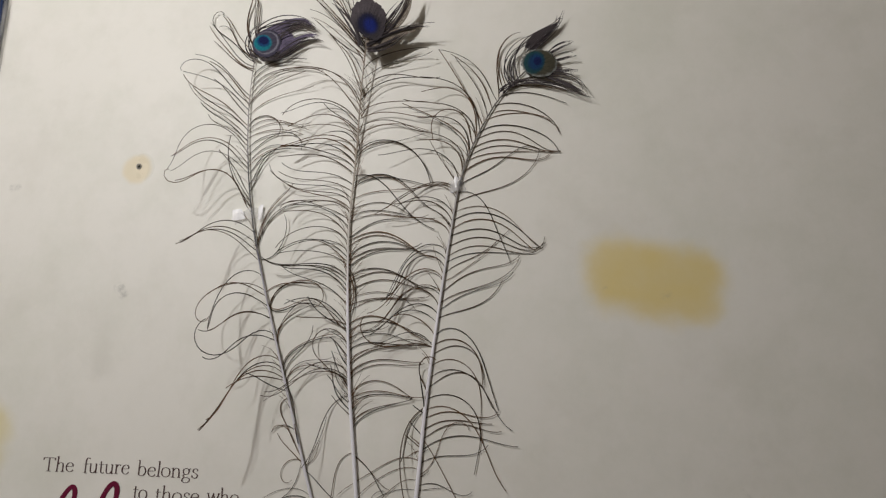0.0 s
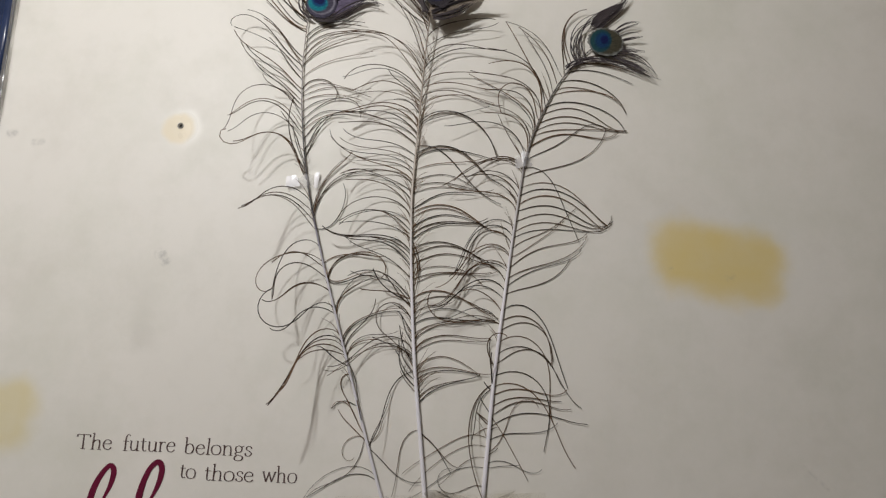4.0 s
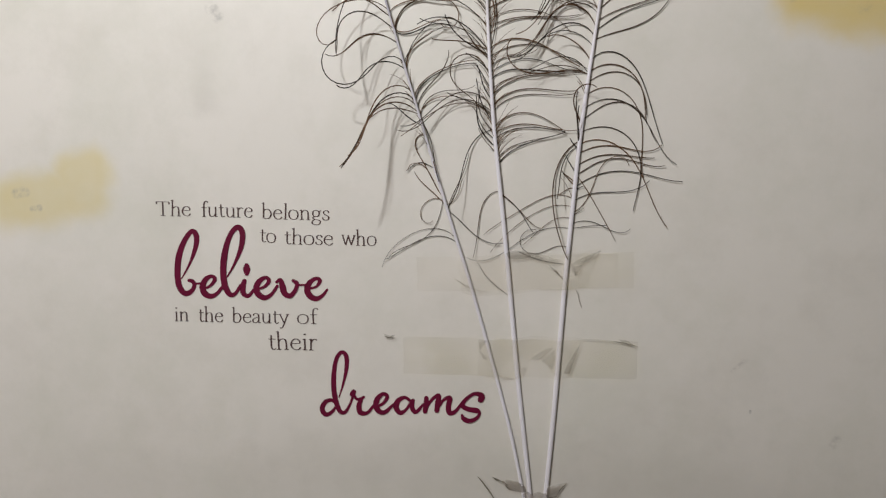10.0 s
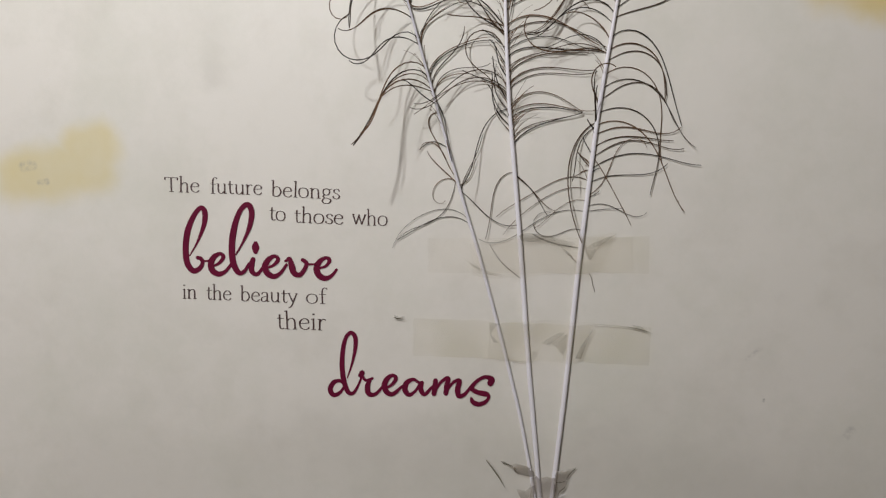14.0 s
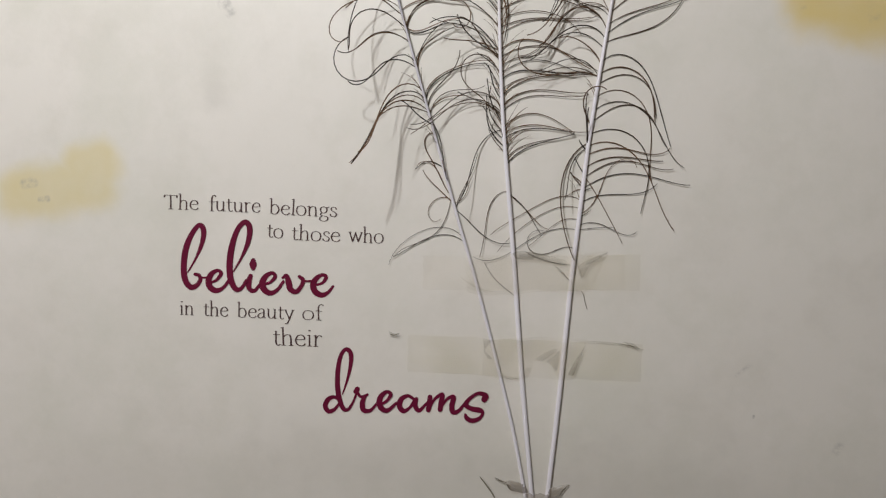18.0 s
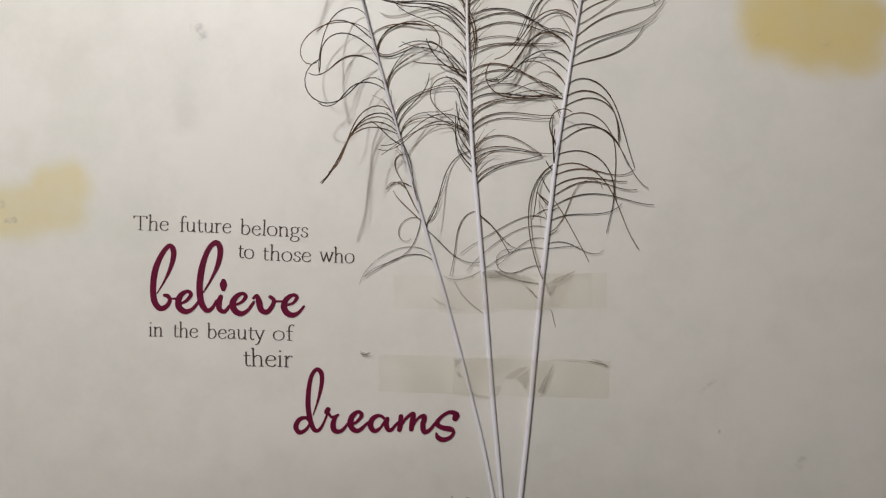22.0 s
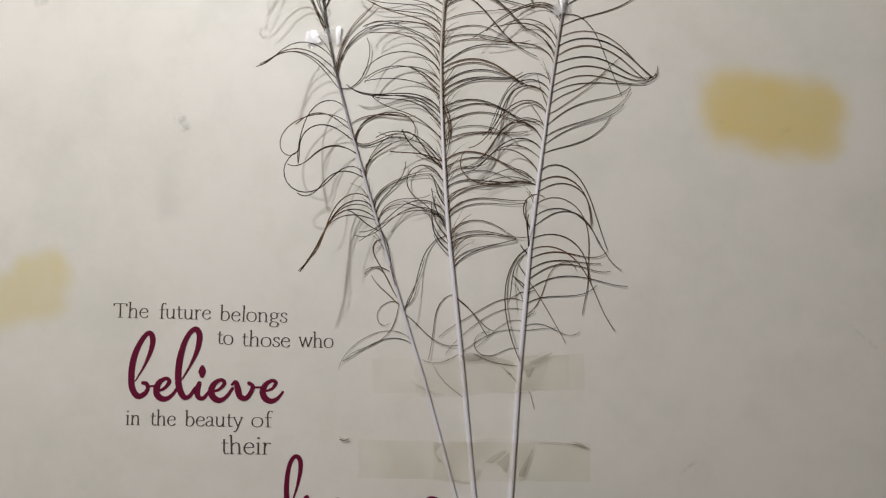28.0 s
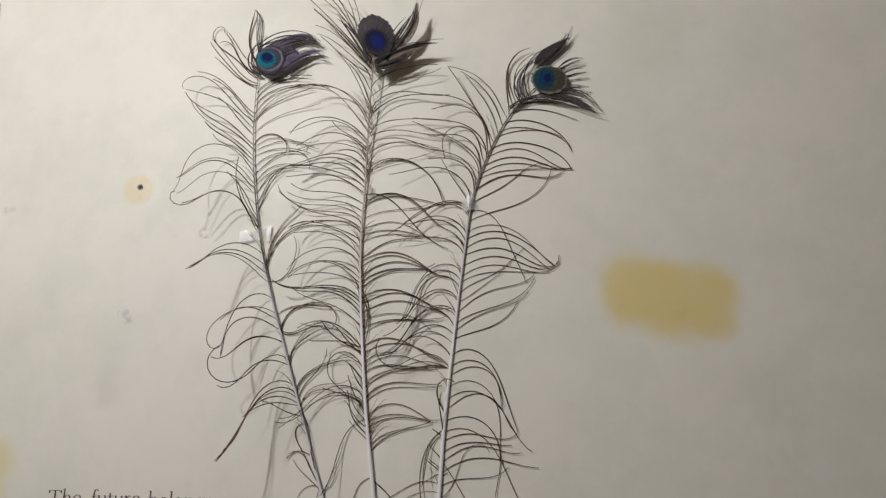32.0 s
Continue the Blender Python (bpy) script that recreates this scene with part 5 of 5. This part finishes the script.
def flap(corners, depth, mat, label, n=20, bulge=0.0015, rough=0.0012):
    """A small lifted end of tape with soft, uneven corners."""
    bm = bmesh.new()
    mid = sum((Vector(c) for c in corners), Vector((0, 0))) / len(corners)
    ring = []
    for k in range(n):
        f = k / n * len(corners)
        p = Vector(corners[int(f)]).lerp(Vector(corners[(int(f) + 1) % len(corners)]), f % 1)
        p = p.lerp(mid, 0.12 * (1 - abs((f % 1) - 0.5) * 2) * -0.6 + random.uniform(0, 0.08))
        ring.append(bm.verts.new((p.x, -depth - random.uniform(0, rough), p.y)))
    top = bm.verts.new((mid.x, -depth - bulge, mid.y))
    for k in range(n):
        bm.faces.new((top, ring[k], ring[(k + 1) % n]))
    bmesh.ops.recalc_face_normals(bm, faces=bm.faces)
    tagged(part("tape_flap", bm, mat, None, smooth=True), label, "tape", "lifted tape ends")


# clear tape given a white colour that stands for its bright reflections
TAPE_GLINT = tape_material("glinting_tape", (0.95, 0.94, 0.98), 0.65, 0.2)
TAPE_BROWN = tape_material("brown_glue", (0.16, 0.11, 0.08), 0.55, 0.4)
flap([(-0.2083, 2.0663), (-0.1963, 2.0691), (-0.1899, 2.0558), (-0.207, 2.0533)], 0.004, TAPE_GLINT, "lifted end of clear tape beside the shaft, painted white as a glint", 20, 0.0004, 0.0003)
flap([(-0.1755, 2.0726), (-0.1693, 2.0757), (-0.1699, 2.0553), (-0.1743, 2.0543)], 0.004, TAPE_GLINT, "lifted end of clear tape beside the shaft, painted white as a glint", 20, 0.0004, 0.0003)
flap([(0.0615, 2.1120), (0.0640, 2.1160), (0.0675, 2.1130), (0.0650, 2.0990)], 0.0095, TAPE_GLINT, "small lump of clear tape on a shaft, painted white as a glint")
flap([(-0.021, 1.490), (-0.008, 1.4855), (-0.004, 1.488), (0.013, 1.485), (0.018, 1.475), (0.000, 1.476), (-0.005, 1.479), (-0.006, 1.484)], 0.003, TAPE_FLARE, "crumpled clear tape flaring beside the quill ends", 40, 0.005)
flap([(0.059, 1.491), (0.045, 1.486), (0.036, 1.483), (0.036, 1.472), (0.044, 1.471), (0.052, 1.476), (0.053, 1.482)], 0.003, TAPE_FLARE, "crumpled clear tape flaring beside the quill ends", 36, 0.005)
flap([(-0.001, 1.4595), (0.009, 1.459), (0.018, 1.467), (0.020, 1.450), (0.012, 1.436), (0.006, 1.447)], 0.003, TAPE_FLARE, "crumpled clear tape flaring beside the quill ends", 30, 0.005)
flap([(0.052, 1.475), (0.050, 1.468), (0.044, 1.463), (0.042, 1.445), (0.037, 1.445), (0.037, 1.471)], 0.003, TAPE_FLARE, "crumpled clear tape flaring beside the quill ends", 30, 0.005)
flap([(0.013, 1.476), (0.024, 1.478), (0.039, 1.479), (0.041, 1.455), (0.041, 1.400), (0.014, 1.400), (0.014, 1.445)], 0.0075, TAPE_GREY, "bunched grey tape round the quill ends", 40, 0.004)
flap([(0.041, 1.4545), (0.046, 1.4595), (0.051, 1.4610), (0.046, 1.4565)], 0.005, TAPE_GLINT, "curl of clear tape, painted white as a glint", 16, 0.001, 0.0004)
flap([(-0.0585, 2.1150), (-0.0560, 2.1270), (-0.0515, 2.1260), (-0.0475, 2.1120)], 0.006, TAPE_BROWN, "small brown glue spot beside a feather shaft")


def curl(x0, z0, x1, z1, width, bend, label, mat=None):
    """A lifted, dirty edge of tape."""
    bm = bmesh.new()
    a, b = Vector((x0, -0.003, z0)), Vector((x1, -0.003, z1))
    side = Vector((-(b - a).z, 0, (b - a).x)).normalized()
    pts = [a.lerp(b, k / 10) + side * bend * math.sin(math.pi * k / 10) for k in range(11)]
    tube(bm, pts, [0.75 * width * (0.25 + math.sin(math.pi * min(1, 0.12 + k / 11)) * 0.9) for k in range(11)], 6, 0.5)
    tagged(part("tape_curl", bm, mat or DIRT, None, smooth=True), label, "tape", "lifted tape edges")


curl(-0.0351, 1.4877, -0.0130, 1.4595, 0.0009, 0.001, "dirty lifted sliver of tape on the wall")
curl(-0.0194, 1.4885, -0.0060, 1.4850, 0.0007, -0.001, "dirty folded edge of the crumpled tape")
curl(0.0594, 1.4899, 0.0500, 1.4760, 0.0006, -0.001, "dirty folded edge of the crumpled tape")
curl(-0.0055, 1.4840, 0.0000, 1.4760, 0.0005, -0.001, "dirty folded edge of the crumpled tape")
curl(0.0500, 1.4680, 0.0440, 1.4630, 0.0005, 0.001, "dirty folded edge of the crumpled tape")
curl(-0.1433, 1.6335, -0.1335, 1.6345, 0.0007, -0.0018, "dirty lifted corner of a tape strip")
curl(0.0960, 1.6455, 0.1215, 1.6415, 0.0005, 0.0008, "dirty lifted corner of a tape strip")

curl(0.0630, 1.6452, 0.1000, 1.6455, 0.0003, 0.0006, "grey lifted edge of the yellowed tape", FOLD)
curl(-0.0300, 1.6060, 0.0060, 1.6000, 0.0004, -0.0040, "grey lower edge of the wrinkled tape", FOLD)
curl(-0.0720, 1.7000, -0.0350, 1.6880, 0.0004, -0.0030, "grey lower edge of the creased tape", FOLD)

# folds and shadow wedges on the tape, drawn as dark sheets
FOLD_SHADES = [
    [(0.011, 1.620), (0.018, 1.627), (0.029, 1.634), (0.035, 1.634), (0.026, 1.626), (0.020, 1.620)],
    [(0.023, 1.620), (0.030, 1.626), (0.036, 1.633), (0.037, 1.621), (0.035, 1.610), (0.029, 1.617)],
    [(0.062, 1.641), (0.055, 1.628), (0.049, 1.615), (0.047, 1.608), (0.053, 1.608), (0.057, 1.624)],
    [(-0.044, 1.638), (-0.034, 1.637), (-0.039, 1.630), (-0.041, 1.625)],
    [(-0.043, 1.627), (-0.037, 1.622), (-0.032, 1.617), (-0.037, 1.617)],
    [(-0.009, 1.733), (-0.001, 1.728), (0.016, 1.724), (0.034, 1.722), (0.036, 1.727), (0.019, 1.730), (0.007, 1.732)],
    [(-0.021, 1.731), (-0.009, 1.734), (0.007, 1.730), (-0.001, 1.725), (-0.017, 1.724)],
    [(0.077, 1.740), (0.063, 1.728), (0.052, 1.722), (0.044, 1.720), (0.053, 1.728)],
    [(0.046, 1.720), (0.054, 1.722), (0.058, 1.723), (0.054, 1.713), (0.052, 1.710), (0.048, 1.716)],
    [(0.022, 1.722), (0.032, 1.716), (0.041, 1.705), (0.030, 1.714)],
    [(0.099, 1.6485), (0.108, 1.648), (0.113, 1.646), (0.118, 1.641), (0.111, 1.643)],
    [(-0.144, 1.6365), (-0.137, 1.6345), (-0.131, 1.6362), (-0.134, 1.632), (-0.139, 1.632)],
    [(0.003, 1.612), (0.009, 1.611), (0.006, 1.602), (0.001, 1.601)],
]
for corners in FOLD_SHADES:
    flap(corners, 0.0045, TAPE_FOLD_SHADE, "wrinkled fold of old clear tape with shade in its tint", 24, 0.002)


def fibre(x0, z0, x1, z1, bend):
    """A fine loose barb stuck to the wall."""
    a, b = Vector((x0, -0.0012, z0)), Vector((x1, -0.0012, z1))
    side = Vector((-(b - a).z, 0, (b - a).x)).normalized()
    pts = [a.lerp(b, k / 10) + side * bend * (math.sin(math.pi * k / 10) + 0.5 * math.sin(math.pi * k / 4)) for k in range(11)]
    ob = part("loose_fibre", tube(bmesh.new(), pts, [0.00028] * 11, 4), FUZZ, None)
    tagged(ob, "fine dark fibre stuck to the cream wall", "fibre", "loose fibres")


fibre(0.0531, 1.6964, 0.0599, 1.6783, 0.001)
fibre(0.0298, 1.7144, 0.0392, 1.7061, 0.0012)
fibre(0.1327, 1.7766, 0.138, 1.7677, -0.001)

# ---- plug hole ----
plug = tagged(new("wall_plug"), "chipped grey screw hole in a yellow stain", "screw hole")
plug.location = (-0.3405, 0, 2.1202)
GRIT = material("chipped_plaster", (0.30, 0.28, 0.25), 0.9, spread=0.3, scale=300, bump=0.6)
# near black, for the shade inside the hole
HOLE_SHADE = material("hole_shade", (0.012, 0.011, 0.010), 0.9)
rim = bmesh.new()
tube(rim, [Vector((0.0028 * math.cos(a) - 0.001, -0.0004, 0.0030 * math.sin(a) + 0.0005)) for a in np.linspace(0, 2 * math.pi, 17)], [0.0009 + 0.0004 * math.sin(3 * k) for k in range(17)], 5, 0.6)
part("rim", rim, GRIT, plug, smooth=True)
# shallow black cone on the wall; the hole's depth is only its colour
bore = bmesh.new()
bmesh.ops.create_cone(bore, cap_ends=True, segments=14, radius1=0.0029, radius2=0.0023, depth=0.0012, matrix=pose(0, 0, 0, 90))
part("bore", bore, HOLE_SHADE, plug)

# ---- picture ----
picture = tagged(new("framed_picture"), "glossy black framed colour picture in clear wrap", "picture")
picture.matrix_world = pose(-0.5575, 0, 2.0665, 0, -3.1, 0)


def rail(x0, z0, x1, z1, wide):
    """A moulded rail with a rounded face, mitred at both ends."""
    bm = bmesh.new()
    a, b = Vector((x0, 0, z0)), Vector((x1, 0, z1))
    d = (b - a).normalized()
    inward = Vector((-d.z, 0, d.x))
    profile = [(0, 0.001), (0, 0.007)] + [(0.5 - 0.5 * math.cos(math.pi * k / 10), 0.0075 + 0.0060 * math.sin(math.pi * k / 10) ** 0.8) for k in range(11)] + [(1.0, 0.001)]
    ends = []
    for p, sign in ((a, 1), (b, -1)):
        ends.append([bm.verts.new(p + inward * wide * f + d * sign * wide * f - Vector((0, h, 0))) for f, h in profile])
    for k in range(len(profile) - 1):
        bm.faces.new((ends[0][k], ends[0][k + 1], ends[1][k + 1], ends[1][k]))
    bm.faces.new(ends[0])
    bm.faces.new(ends[1][::-1])
    bmesh.ops.recalc_face_normals(bm, faces=bm.faces)
    return bm


for x0, z0, x1, z1 in ((0, 0, 0, 0.302), (0, 0.302, -0.235, 0.302), (-0.235, 0.302, -0.235, 0), (-0.235, 0, 0, 0)):
    part("frame_rail", rail(x0, z0, x1, z1, 0.025), FRAME, picture, smooth=True)


def print_material():
    """A colour print: blue sky, warm haze and brown ground."""
    m = material("colour_print", (0.4, 0.3, 0.2), 0.25, bump=0.02)
    n, l = m.node_tree.nodes, m.node_tree.links
    at, split, ramp, rough = n.new("ShaderNodeTexCoord"), n.new("ShaderNodeSeparateXYZ"), n.new("ShaderNodeValToRGB"), n.new("ShaderNodeTexNoise")
    add = n.new("ShaderNodeMath")
    add.operation = "MULTIPLY_ADD"
    add.inputs[1].default_value = 0.22
    rough.inputs["Scale"].default_value = 14
    l.new(at.outputs["Object"], rough.inputs["Vector"])
    l.new(at.outputs["Generated"], split.inputs[0])
    l.new(rough.outputs["Fac"], add.inputs[0])
    l.new(split.outputs["Z"], add.inputs[2])
    l.new(add.outputs[0], ramp.inputs["Fac"])
    e = ramp.color_ramp.elements
    stops = [(0.10, (0.45, 0.16, 0.05)), (0.30, (0.50, 0.30, 0.20)), (0.45, (0.26, 0.15, 0.12)), (0.62, (0.42, 0.25, 0.16)), (0.76, (0.48, 0.34, 0.30)), (0.83, (0.12, 0.17, 0.46)), (0.96, (0.09, 0.19, 0.56)), (1.0, (0.12, 0.24, 0.60))]
    while len(e) < len(stops):
        e.new(0.5)
    for i, (f, c) in enumerate(stops):
        e[i].position, e[i].color = f, (*c, 1)
    l.new(ramp.outputs["Color"], n["Principled BSDF"].inputs["Base Color"])
    return m


part("print", box(bmesh.new(), -0.212, -0.023, -0.0085, -0.004, 0.023, 0.279), print_material(), picture, "blurred blue and brown colour print")
PRINT_WHITE = material("print_white", (0.62, 0.62, 0.68), 0.3, spread=0.3, scale=60)
shape = bmesh.new()
for x0, x1, z0, z1 in ((-0.068, -0.036, 0.135, 0.190), (-0.080, -0.044, 0.085, 0.145)):
    box(shape, x0, x1, -0.0091, -0.0085, z0, z1, 0.0002)
part("print_patch", shape, PRINT_WHITE, picture, "pale patch in the print")
WRAP = tape_material("clear_wrap", (0.50, 0.48, 0.45), 0.22, 0.12)
part("wrap", box(bmesh.new(), -0.240, 0.005, -0.0080, -0.0004, -0.004, 0.306, 0.002), WRAP, picture, "loose clear plastic wrap")
